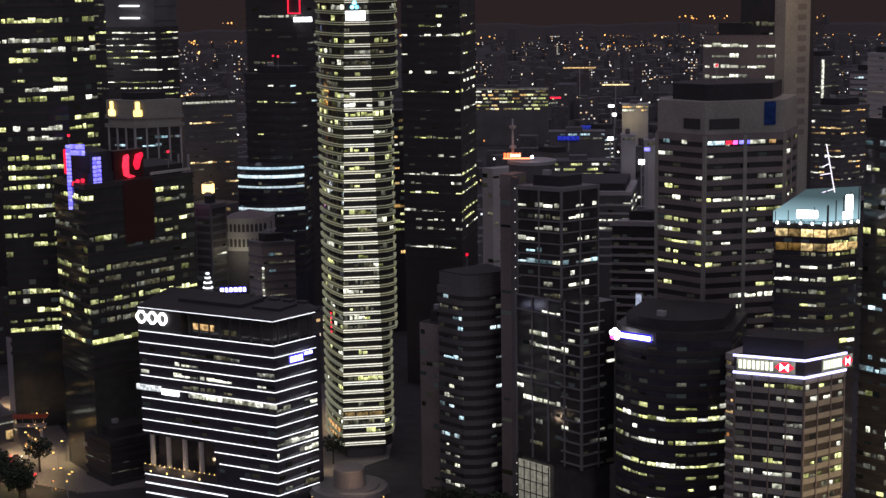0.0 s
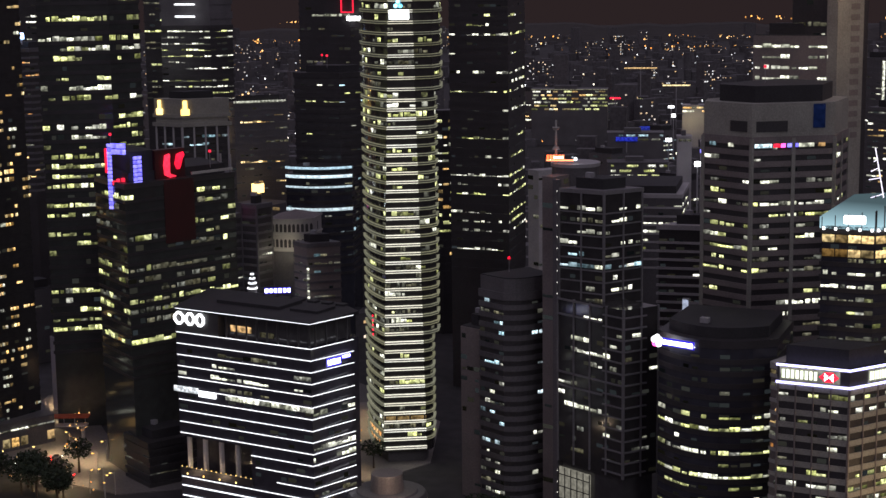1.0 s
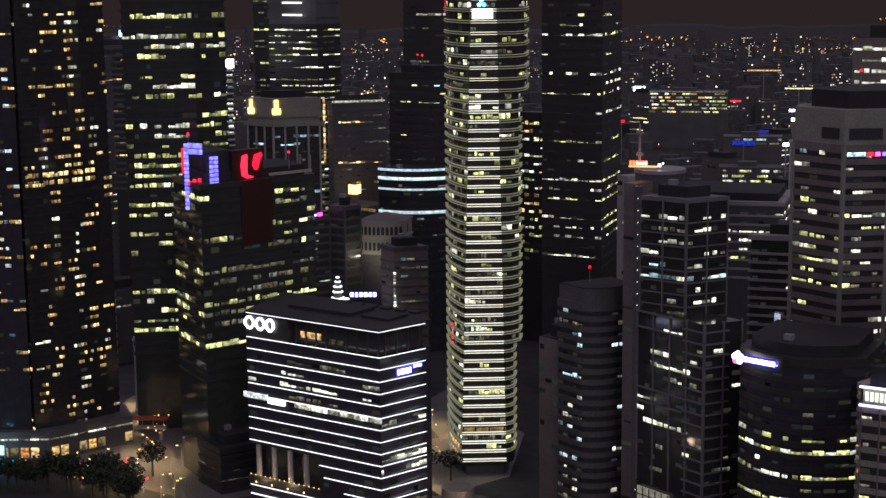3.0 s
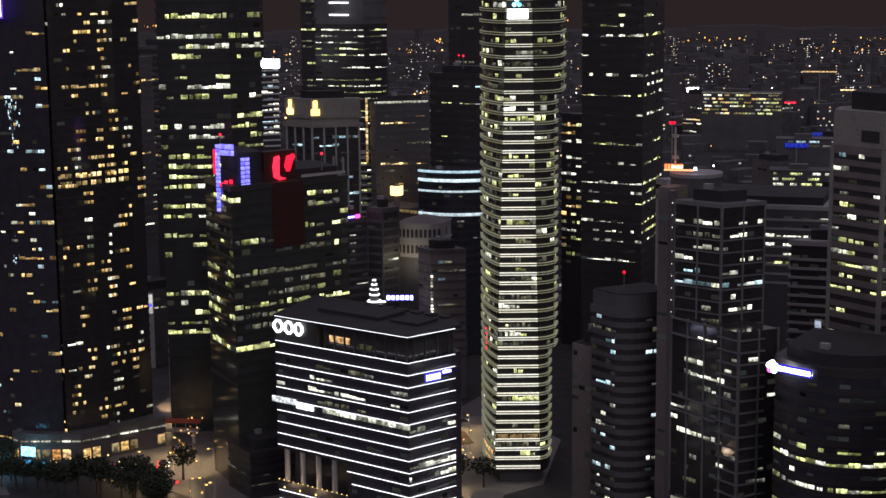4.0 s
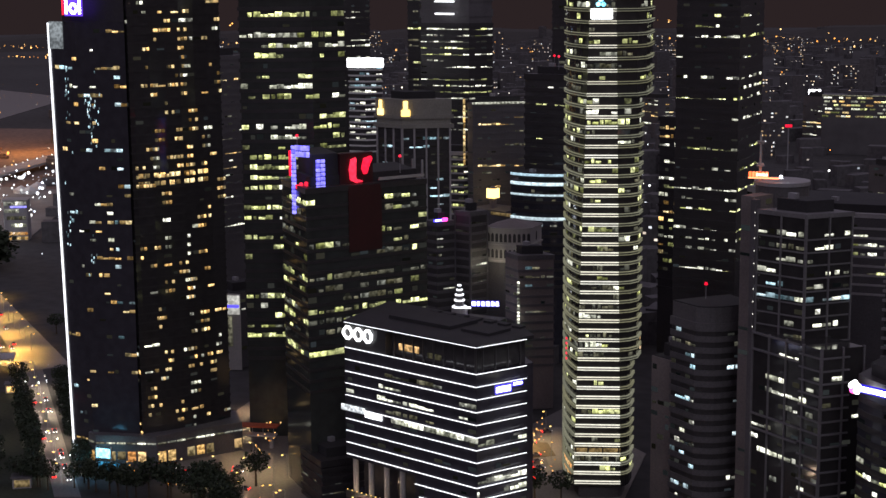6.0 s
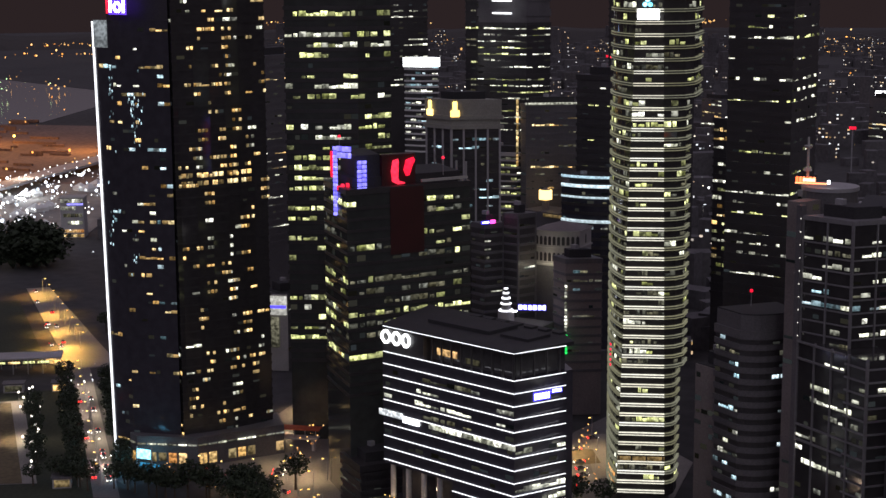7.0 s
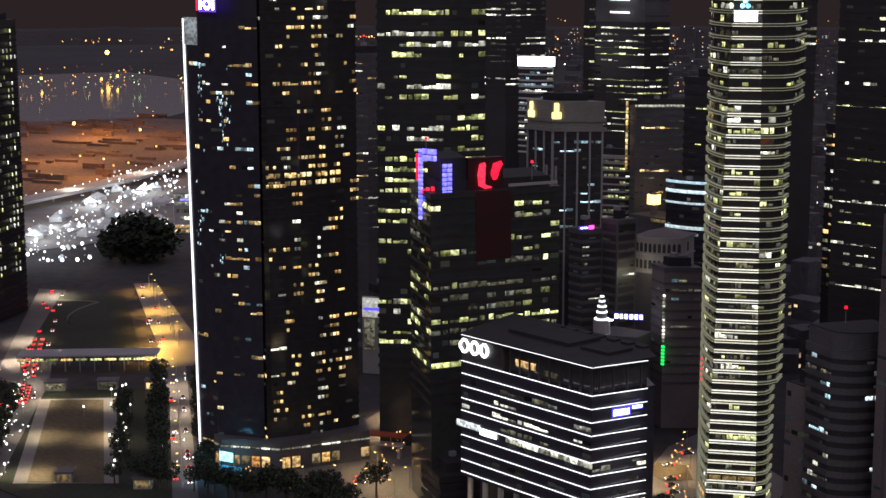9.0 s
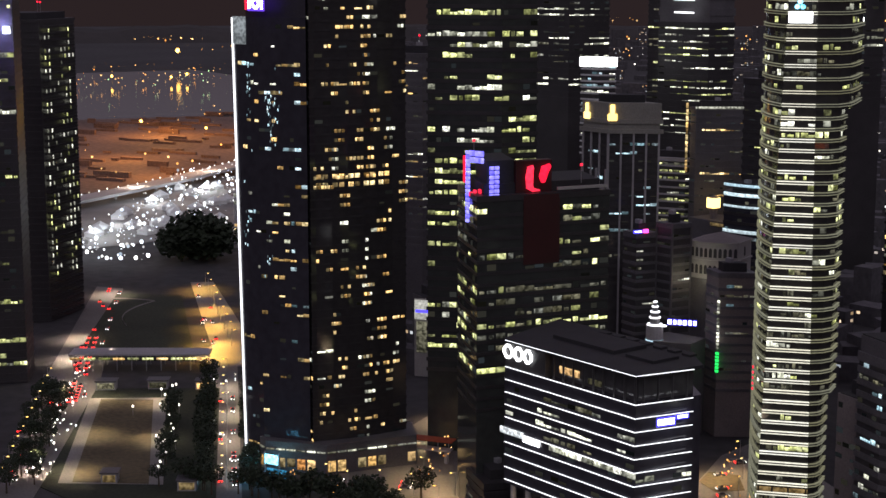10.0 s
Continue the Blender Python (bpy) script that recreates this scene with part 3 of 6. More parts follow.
for k in range(5):
    a_ = Vector(tower_plan(5)[0][k + 2])
    part("lobby_window", box(-0.9, 0.9, -0.2, 0.2, 7.6, 12.6), LIT["orange"], tw, "tall warm lit lobby window", at=pose(a_.x * 0.99, a_.y * 0.99, 0, 0, 0, -40 + 4 * k))
wall_sign = thing("upright_sign", "small upright red lit sign on the banded tower's flank", "sign", -34.0, 89.6, 51.5, -36)
for k in range(5):
    part("sign_square", bevelled(box(-0.4, 0.4, -0.2, 0.2, 1.9 * k, 1.9 * k + 0.9), 0.12), SIGNRED, wall_sign)
crown = thing("tower_sign", "blue and white lit sign near the tower top", "sign", -22.6, 88.0, 176.9, 37.9)
part("sign_panel", bevelled(box(0, 7.6, -0.5, 0.1, 0, 3.6), 0.2), SIGNWHITE, crown)
for dx, dz in ((2.6, 5.2), (4.4, 5.2), (3.5, 6.8)):
    part("sign_petal", cylinder(0.85, 0.7, -0.4, 0.2, 12), SCREEN, crown, at=pose(dx, -0.4, dz, 90, 0, 0))

# ---- the dark tower behind it and the buildings towards the river mouth ----
tower("dark_tower", "very tall black glass tower with scattered lit floors", [(-66.5, 205.8), (-38.5, 210.8), (-50, 248), (-78, 243)], 215, 4.3, bay=2.6, glass=BLACK, band=BLACK, band_h=1.9, band_out=0.2,
      lit=0.26, palette=("white", "green", "white"), seed=3, roof=False, pane=2.1, hold=0.74, low_lit=62)
rounded = tower("rounded_block", "brown banded office block with a rounded corner", [(30.5, 63.5)] + arc((42.5, 59.6), (50.4, 66.2), 1.3, 5) + [(55, 75.5), (40, 84)], 80.4, 3.75, bay=2.4, glass=BLACK,
      band=DARKSTONE, band_h=1.9, band_out=0.35, lit=0.24, palette=("cool", "white", "dim"), seed=4, pane=1.5, sill=2.0, roof=False)
crown_plan = [(30.7, 63.7)] + arc((42.5, 60.0), (50.2, 66.4), 1.3, 5) + [(54.8, 75.4), (40, 83.8)]
part("roof", prism([(x - rounded.location.x, y - rounded.location.y) for x, y in grown(crown_plan, -0.2)], 86.3, 86.7), ROOFBLACK, rounded)
part("crown_wall", prism([(x - rounded.location.x, y - rounded.location.y) for x, y in crown_plan], 81.3, 86.3), DARKSTONE, rounded, "blank brown crown wall")
tower("grey_slab", "plain grey concrete slab building with blank end wall", [(19.5, 68), (28.8, 66.0), (31, 84), (22, 86)], 65.2, 4, bay=3, glass=BROWNSTONE, lit=0.0, seed=1)
tower("grey_slab", "thin pale lift tower beside the old block", [(57, 62), (62, 61), (64, 76), (59, 77)], 124, 4, bay=3, glass=BROWNSTONE, lit=0.0, seed=1, roof=False)
DKU, DKL = block((66.6, 56.6), (83.9, 55.8), (91.5, 70.0)), block((66.8, 55.2), (96.1, 45.8), (103.0, 58.5))
tower("lattice_tower", "dark glass office tower with pale steel lattice frames", DKU, 120.2, 4.0, 81.0, bay=3.0, glass=TOWERGLASS, band=LATTICE, band_h=0.45, band_out=0.35, pier=LATTICE, pier_every=9, pier_w=0.5,
      lit=0.34, palette=("white", "white", "dim", "cool"), seed=6, pane=1.6)
low_dk = tower("lattice_block", "lower dark glass block framed by a pale steel grid", DKL, 82.8, 4.0, 24.0, bay=3.0, glass=TOWERGLASS, band=None, pier=LATTICE, pier_every=8.4, pier_w=0.5, lit=0.18, palette=("white", "white", "dim"), seed=7, pane=1.6, roof=False)
grid_me = bpy.data.meshes.new("lattice_beam")
v_, f_ = box(0, 9.2, -0.35, 0.2, -0.25, 0.25)
grid_me.from_pydata(v_, [], f_)
grid_me.materials.append(LATTICE)
for k in range(15):
    for idx, along in ((0, 21.5), (1, 0.2)):
        x, y, turn = on_front(DKL, idx, along, 0.3)
        piece("lattice_beam", grid_me, low_dk, at=pose(x - low_dk.location.x, y - low_dk.location.y, 25.5 + 3.9 * k, 0, 0, turn))
for z in (82.6, 77.4, 56.8, 52.0):
    x, y, turn = on_front(DKL, 0, 0, 0.35)
    part("lattice_girder", box(0, 21.5, -0.4, 0.2, -0.3, 0.3), LATTICE, low_dk, at=pose(x - low_dk.location.x, y - low_dk.location.y, z, 0, 0, turn))
part("entrance_hall", prism([(x - low_dk.location.x, y - low_dk.location.y) for x, y in grown(DKL, -1.0)], 0, 24), GLASS, low_dk)
x, y, turn = on_front(DKL, 0, 0.5, 0.0)
hall_at = pose(x - low_dk.location.x, y - low_dk.location.y, 0, 0, 0, turn)
part("entrance_glow", box(0, 15, -0.3, 0.3, 6, 22), glowing("entrance_light", (0.78, 0.74, 0.62), (0.9, 0.86, 0.7), 0.22, 0.3, 0.9), low_dk, "tall lit entrance glass", at=hall_at)
for k in range(6):
    part("mullion", box(3 * k - 0.15, 3 * k + 0.15, -0.55, -0.25, 6, 22), BLACK, low_dk, at=hall_at)
for z in (6, 10.4, 14.8, 19.2):
    part("transom", box(0, 15, -0.5, -0.22, z, z + 0.3), BLACK, low_dk, at=hall_at)
edge = thing("edge_column", "grey corner column carrying a row of small lamps", "column", 65.8, 56.0)
part("shaft", prism([(-1.5, -0.2), (0.5, -0.6), (0.9, 1.6), (-1.3, 1.9)], 0, 124), DARKSTONE, edge)
dot_me = bpy.data.meshes.new("edge_lamp")
v_, f_ = cylinder(0.14, 0.14, 0, 0.3, 6)
dot_me.from_pydata(v_, [], f_)
dot_me.materials.append(DOT_WHITE)
for k in range(29):
    piece("edge_lamp", dot_me, edge, at=pose(0.55, -0.9, 8 + 4 * k))
drum = thing("rooftop_drum", "dark round rooftop hall carrying an orange sign", "rooftop", 61.5, 79.0)
part("wall", cylinder(8.5, 8.5, 60, 127, 24), DARKSTONE, drum)
part("brim", cylinder(8.9, 8.9, 126.2, 127.4, 24), STEEL, drum)
mast = thing("roof_mast", "pale lattice mast with ring platforms on the roof", "mast", 56.0, 74.5, 127.4)
part("pole", cylinder(0.55, 0.3, 0, 15.2, 8), PALE, mast)
part("platform", cylinder(1.4, 1.0, 4.6, 5.6, 10), PALE, mast)
part("platform", cylinder(0.9, 1.4, 11.6, 12.6, 10), PALE, mast)
osign = thing("roof_sign", "orange lit sign of uneven bars at the drum's rim", "sign", 54.6, 69.6, 128.4, 22)
part("sign_board", bevelled(box(0, 9.8, -0.2, 0.2, 0, 0.5), 0.1), SIGNORANGE, osign)
part("sign_lamp", cylinder(0.55, 0.45, 0.3, 1.3, 10, 10.4, 0), SIGNWHITE, osign)
part("sign_bar", bevelled(box(2.6, 6.2, -0.45, -0.3, 0.9, 1.7), 0.1), glowing("sign_peach", (1.0, 0.62, 0.45), (1.0, 0.66, 0.5), 3.0, 0, 0.9), osign)
letter_bars(osign, (0.8, 0.7, 0.8, 0.6, 0.9, 0.8), 1.6, SIGNORANGE, 0.3, 0.2, 0.6, 0.3)

GUP = arc((111.0, 41.2), (149.6, 46.4), 10.0, 12) + [(145, 74), (108, 70)]
gu = tower("curved_block", "black glass office block with a bowed front", GUP, 78.0, 3.95, bay=2.9, glass=GLASS_BLUE, band=BLACK, band_h=1.7, band_out=0.2, lit=0.03, palette=("green", "white", "green", "dim"), seed=9, pane=1.4, sill=1.9, hold=0.7, most=260)
lit_rooms(gu, [(x - gu.location.x, y - gu.location.y) for x, y in GUP], [3.95 * k for k in range(3, 14)], 1.5, 2.9, 0.5, ("green", "white", "green"), random.Random(19), 1.8, 0.8, 190)
gsign = thing("roof_sign", "blue-white lit sign with a pink flower mark", "sign", 111.6, 36.0, 75.0, -9)
for k in range(5):
    a = 2 * math.pi * k / 5 + 0.3
    part("sign_petal", cylinder(1.05, 0.9, -0.3, 0.3, 10), SIGNPINK if k == 3 else SIGNWHITE, gsign, at=pose(1.7 + 1.15 * math.cos(a), -1.2, 1.6 + 1.15 * math.sin(a), 90, 0, 0))
part("sign_panel", bevelled(box(3.4, 15.6, -0.9, -0.6, 0.3, 2.9), 0.1), glowing("sign_board_blue", (0.03, 0.02, 1.0), (0.05, 0.03, 1.0), 0.8, 0, 0.9), gsign)
letter_bars(gsign, (1.4, 0.8, 0.9, 0.9, 0.9, 1.0, 0.9, 0.9, 1.1), 1.5, SIGNWHITE, 0.3, 3.9, 0.8, 1.15)

LEDBLUE = glowing("led_violet_white", (0.52, 0.50, 1.0), (0.62, 0.60, 1.0), 3.4, 0, 0.9)
HSP = block((164.6, 5.7), (185.2, 7.4), (193.0, 22.0))
hs = tower("corner_office_block", "pale stone office block with deep window bands", HSP, 75.6, 3.9, bay=2.6, glass=BLACK, band=CROWNSTONE, band_h=1.7, band_out=0.3, pier=BROWNSTONE, pier_every=5.2, pier_w=0.4,
           lit=0.42, palette=("white", "green", "white", "dim"), seed=12, pane=1.5, sill=1.9, hold=0.5, roof=False)
hc = (hs.location.x, hs.location.y)
part("crown_wall", prism([(x - hc[0], y - hc[1]) for x, y in grown(HSP, 0.2)], 75.6, 81.4), BLACK, hs)
part("roof", prism([(x - hc[0], y - hc[1]) for x, y in grown(HSP, -1.0)], 81.4, 87.0), ROOFBLACK, hs)
for idx in (0, 1):
    length = (Vector(HSP[idx + 1]) - Vector(HSP[idx])).length
    x, y, turn = on_front(HSP, idx, -0.6, 0.5)
    for z in (76.0, 81.2):
        part("light_line", box(0, length + 1.1, -0.3, 0.2, z - 0.28, z + 0.28), LEDBLUE, hs, at=pose(x - hc[0], y - hc[1], 0, 0, 0, turn))
BOARDGLOW = glowing("sign_board_light", (0.62, 0.60, 0.55), (0.7, 0.68, 0.62), 0.32, 0.4, 0.9)
for idx, start, scale in ((0, 0.9, 1.0), (1, 7.2, 0.72)):
    x, y, turn = on_front(HSP, idx, start, 0.6)
    s = thing("crown_sign", "lit sign board with olive bars and a red hexagon", "sign", x, y, 76.7, turn)
    part("sign_board", bevelled(box(-0.4, 17.2 * scale, 0.0, 0.15, 0, 4.0), 0.05), BOARDGLOW, s)
    letter_bars(s, [0.9 * scale] * 8, 2.6, SIGNOLIVE, 0.45 * scale, 0.2, 0.7, 0.18)
    cx_ = 14.0 * scale
    for sx_ in (-1, 1):
        part("sign_wedge", ([(cx_, -0.3, 2.0), (cx_ + sx_ * 1.3 * scale, -0.3, 0.8), (cx_ + sx_ * 1.3 * scale, -0.3, 3.2), (cx_, -0.1, 2.0), (cx_ + sx_ * 1.3 * scale, -0.1, 0.8), (cx_ + sx_ * 1.3 * scale, -0.1, 3.2)], [(0, 1, 2), (5, 4, 3), (0, 3, 4, 1), (1, 4, 5, 2), (2, 5, 3, 0)]), SIGNWHITE, s)
    hexa = [(cx_ - 2.9 * scale, 2.0), (cx_ - 1.2 * scale, 0.5), (cx_ + 1.2 * scale, 0.5), (cx_ + 2.9 * scale, 2.0), (cx_ + 1.2 * scale, 3.5), (cx_ - 1.2 * scale, 3.5)]
    part("sign_hexagon", ([(a, -0.25, b) for a, b in hexa] + [(a, 0.1, b) for a, b in hexa], [tuple(range(6)), tuple(range(11, 5, -1))] + [(i, 6 + i, 6 + (i + 1) % 6, (i + 1) % 6) for i in range(6)]), SIGNRED, s)

GYP = [(106, 92), (109, 82), (128.6, 76), (150.6, 95.4), (148, 118), (120, 126)]
gy = tower("grey_tower", "grey concrete tower with deep horizontal louvred bands", GYP, 138.5, 3.8, bay=3.0, glass=BLACK, band=BROWNSTONE, band_h=1.9, band_out=0.35, pier=CROWNSTONE, pier_every=14.5, pier_w=1.3, lit=0.3,
           palette=("white", "green", "white", "dim"), seed=14, low_lit=40, pane=1.5, sill=2.1, roof=False)
gc = (gy.location.x, gy.location.y)
loc = lambda poly: [(x - gc[0], y - gc[1]) for x, y in poly]
part("crown_wall", prism(loc(GYP), 138.5, 149.6), CROWNSTONE, gy, "blank concrete crown with dark openings")
part("upper_house", prism(loc(grown(GYP, -5.0)), 149.6, 156.0), ROOFBLACK, gy, "dark recessed roof storey")
part("roof_parapet", prism(loc(grown(GYP, -0.2)), 149.6, 150.4), CROWNSTONE, gy)
part("crown_recess", prism(loc(grown(GYP, 0.12)), 135.0, 138.2), BLACK, gy)
for idx, along, w, m_ in ((2, 1.0, 6.0, LIT["cool"]), (2, 7.6, 2.2, SIGNRED), (2, 10.2, 1.6, SIGNPINK), (2, 12.5, 2.6, NEONBLUE), (2, 15.4, 0.9, NEONBLUE), (2, 16.5, 5.5, LIT["white"]), (2, 23.5, 2.4, LIT["orange"]), (1, 3, 2.5, LIT["cool"]), (1, 11, 2.0, LIT["white"])):
    x, y, turn = on_front(GYP, idx, along, 0.35)
    part("crown_window", box(0, w, -0.1, 0.15, 135.7, 137.0), m_, gy, at=pose(x - gc[0], y - gc[1], 0, 0, 0, turn))
for idx, along, w in ((1, 11.5, 7), (2, 1.5, 11.0)):
    x, y, turn = on_front(GYP, idx, along, 0.1)
    part("crown_opening", box(0, w, -0.1, 0.2, 141.0, 144.6), BLACK, gy, at=pose(x - gc[0], y - gc[1], 0, 0, 0, turn))
x, y, turn = on_front(GYP, 2, 21.5, 0.3)
part("crown_mark", bevelled(box(0, 4.2, -0.2, 0.2, 142, 150), 0.1), glowing("mark_blue", (0.05, 0.10, 0.42), (0.06, 0.12, 0.45), 0.07, 0.3, 0.9), gy, "dim blue wall mark", at=pose(x - gc[0], y - gc[1], 0, 0, 0, turn))

TLM, TLT = block((100, 152), (131, 156), (137, 170)), block((113, 158), (131.2, 155.8), (138, 171))
tower("stepped_tower", "grey stepped office tower with a lit top storey", TLM, 169.5, 4.0, 60, bay=3.2, glass=BROWNSTONE, band=None, lit=0.5, palette=("white",), seed=15, low_lit=140, pane=1.6, dim=0.0)
tl = tower("pale_corner_tower", "very tall tower with a floodlit pale stone corner", TLT, 215, 4.0, 60, bay=2.8, glass=BLACK, lit=0.0, palette=("white",), seed=16, low_lit=212, pane=1.7, roof=False)
tq = (tl.location.x, tl.location.y)
lit_rooms(tl, [(x - tq[0], y - tq[1]) for x, y in [(113, 158), (127.0, 156.4), (126.5, 158), (113, 159.5)]], [60 + 4 * k for k in range(19, 38)], 1.7, 2.6, 0.6, ("white", "white", "dim"), random.Random(16), 1.0, 0.8, 70)
x, y, turn = on_front(TLT, 1, 0, 0.3)
part("corner_wall", box(-0.6, 13.6, -0.3, 0.25, 60, 215), CROWNSTONE, tl, "floodlit pale stone side wall", at=pose(x - tq[0], y - tq[1], 0, 0, 0, turn))
for k in range(21):
    part("wall_recess", box(6.6, 11.4, -0.36, -0.28, 131 + 4 * k, 133.2 + 4 * k), BROWNSTONE, tl, at=pose(x - tq[0], y - tq[1], 0, 0, 0, turn))
part("corner_pier", prism([(x - tq[0], y - tq[1]) for x, y in [(127.2, 155.6), (131.6, 154.8), (132.2, 157.5), (127.6, 158.6)]], 60, 215), CROWNSTONE, tl)

GTP = block((167, 34.6), (182.6, 37), (189.4, 46.6))
gt = tower("glass_crown_block", "office block with a glowing sloped glass crown", GTP, 117.5, 4.0, 30, bay=2.4, glass=GLASS_BLUE, band=BLACK, band_h=1.4, lit=0.36, palette=("white", "green", "dim"), seed=17, low_lit=70, pane=1.8, hold=0.8, roof=False)
gq = (gt.location.x, gt.location.y)
wedge = [(x - gq[0], y - gq[1]) for x, y in grown(GTP, 0.3)]
heights = (121.0, 123.5, 128.5, 127.0)
part("glass_crown", ([(*p, 117.5) for p in wedge] + [(*p, h) for p, h in zip(wedge, heights)], [(0, 1, 5, 4), (1, 2, 6, 5), (2, 3, 7, 6), (3, 0, 4, 7), (4, 5, 6, 7)]), CROWNGLOW, gt, "lit greenish glass crown")
for idx, along, w, z, h in ((0, 6.5, 6.5, 119.2, 2.6), (1, 6.5, 2.8, 121.0, 5.2), (1, 5.5, 3.8, 118.6, 2.4)):
    x, y, turn = on_front(GTP, idx, along, 0.6)
    part("crown_sign", bevelled(box(0, w, -0.2, 0.2, z, z + h), 0.3), SIGNWHITE, gt, at=pose(x - gq[0], y - gq[1], 0, 0, 0, turn))
for idx, length in ((0, 15.8), (1, 11.8)):
    x, y, turn = on_front(GTP, idx, 0, 0.35)
    for z in (109.0, 113.4):
        for k in range(int(length / 3.9)):
            part("lit_strip", box(0.2 + 3.9 * k, 3.8 + 3.9 * k, -0.1, 0.1, z, z + 2.3), LIT["warm"], gt, "long warm lit window", at=pose(x - gq[0], y - gq[1], 0, 0, 0, turn))
    for k in range(5):
        part("rim_lamp", cylinder(0.4, 0.3, 117.2, 118.0, 8, 0.6 + k * length / 4.4, -0.5), SIGNWHITE, gt, at=pose(x - gq[0], y - gq[1], 0, 0, 0, turn))
        part("crown_mullion", box(-0.12 + k * length / 4, 0.12 + k * length / 4, -0.25, 0.1, 117.6, (121, 123.6)[idx] + k * (0.6, 1.2)[idx]), DARKSTONE, gt, at=pose(x - gq[0], y - gq[1], 0, 0, 0, turn))
spire = thing("lit_spire", "leaning rooftop spire outlined in white light", "spire", 180.5, 43.5, 126.0)
part("base_pole", cylinder(0.4, 0.3, -3, 1, 8), STEEL, spire)
for (xa, za), (xb, zb) in (((2.4, 0.6), (-0.6, 15.6)), ((2.4, 1.8), (-1.9, 0.2)), ((1.3, 6.6), (-2.3, 5.8)), ((0.7, 9.6), (-1.7, 8.4)), ((0.2, 12.2), (-0.9, 11.4))):
    u = Vector((xb - xa, 0, zb - za))
    part("light_tube", cylinder(0.16, 0.16, 0, u.length, 6), glowing("spire_light", (0.8, 0.75, 1.0), (0.9, 0.85, 1.0), 1.4, 0, 0.9), spire, at=Matrix.Translation((xa, 0, za)) @ u.to_track_quat("Z", "Y").to_matrix().to_4x4())
tower("quay_tower", "dark tower with stepped rows of lit rooms", block((190, 52), (212, 44), (224, 66)), 148.5, 4.0, bay=2.6, glass=GLASS, band=BLACK, band_h=1.0, lit=0.42, palette=("white", "green", "cool", "dim"), seed=18, low_lit=6, pane=2.0, hold=0.66, most=170)
tower("orange_lit_block", "narrow block with a floodlit tan side wall", [(150, 40), (158, 36), (162, 48), (152, 52)], 72, 4.0, bay=2.2, glass=BROWNSTONE, band=PALE, band_h=1.2, lit=0.5, palette=("warm", "orange", "dim"), seed=20, low_lit=30, pane=1.5, roof=False)

SLT = block((66, 143), (82, 148), (88, 162))
tower("slatted_block", "grey slatted office block behind the lattice tower", SLT, 95, 3.4, bay=3, glass=BLACK, band=CONCRETE, band_h=1.0, band_out=0.4, lit=0.06, palette=("white", "cool", "dim"), seed=60, low_lit=50, pane=1.2)
col = thing("lit_pylon", "tall white floodlit pylon wall", "pylon", 78.5, 141)
part("panel", bevelled(box(-1.3, 1.3, -0.4, 0.4, 0, 68), 0.1), WHITEPANEL, col)
# floodlighting is put in as a glowing face near the pylon's top
part("lit_face", box(-1.2, 1.2, -0.5, -0.35, 57, 67.5), glowing("pylon_light", (0.6, 0.68, 0.9), (0.65, 0.7, 0.9), 0.5, 0.4, 0.9), col)
tower("green_roof_hall", "long low hall with a lit roof deck", [(-40, 262), (16, 284), (2, 326), (-60, 304)], 86, 4.2, bay=4, glass=DARKSTONE, band=CONCRETE, band_h=1.0, lit=0.2, palette=("white", "green", "dim"), seed=61, low_lit=55, pane=1.4)
tower("pale_slab", "pale blank slab with a dim wall sign", block((2, 154), (8, 152), (16, 166)), 113, 4, bay=3, glass=CONCRETE, lit=0.02, palette=("dim",), seed=62, roof=False)
tower("side_offices", "narrow office wing with yellow-lit rooms", block((-140, 300), (-128, 300), (-116, 312)), 120, 4.2, bay=3, glass=BLACK, band=BLACK, lit=0.55, palette=("green", "warm", "white"), seed=63, low_lit=40, pane=2.0, roof=False)
for k, (x, y, w, h, lit_, pal) in enumerate(((-566, 1219, 44, 52, 0.55, ("white", "warm")), (-500, 1260, 40, 40, 0.3, ("white", "green")), (-330, 1040, 34, 34, 0.25, ("white", "cool")), (-250, 760, 30, 44, 0.16, ("cool", "dim")), (-130, 620, 34, 46, 0.14, ("white", "dim")),
                                             (-20, 640, 28, 66, 0.12, ("cool", "dim")), (60, 560, 26, 58, 0.12, ("white", "dim")), (40, 900, 36, 60, 0.1, ("dim", "warm")), (150, 700, 36, 72, 0.1, ("dim", "white")), (-760, 1180, 40, 44, 0.2, ("warm", "white")), (-420, 800, 30, 50, 0.2, ("white", "warm")), (190, 420, 28, 96, 0.14, ("dim", "cool", "white")), (120, 330, 24, 78, 0.14, ("white", "dim")))):
    tower("midtown_block", "mid-distance block with rows of lit floors" if lit_ > 0.2 else "mid-distance grey block with few lights", block((x - w / 2, y - 4), (x + w / 4, y - 8), (x + w / 2, y + 8)), h, 4.4, bay=4.5, glass=DARKSTONE, lit=lit_, palette=pal, seed=70 + k, pane=1.8, hold=0.8, most=24, group="midtown blocks")

tower("dotted_flats", "distant block of flats speckled with small lights", block((62, 428), (80, 426), (90, 444)), 118, 3.1, bay=2.6, glass=DARKSTONE, band=DARKSTONE, band_h=1.0, lit=0.3, palette=("warm", "dim", "white"), seed=90, pane=1.0, hold=0.4, low_lit=62, category="residential tower")
tower("pale_flats", "tall pale slab of flats at the river", block((62, 548), (76, 545), (84, 562)), 140, 3.4, bay=3, glass=PALE, band=CONCRETE, band_h=1.2, lit=0.1, palette=("dim", "white"), seed=91, pane=1.2, low_lit=80, category="residential tower")
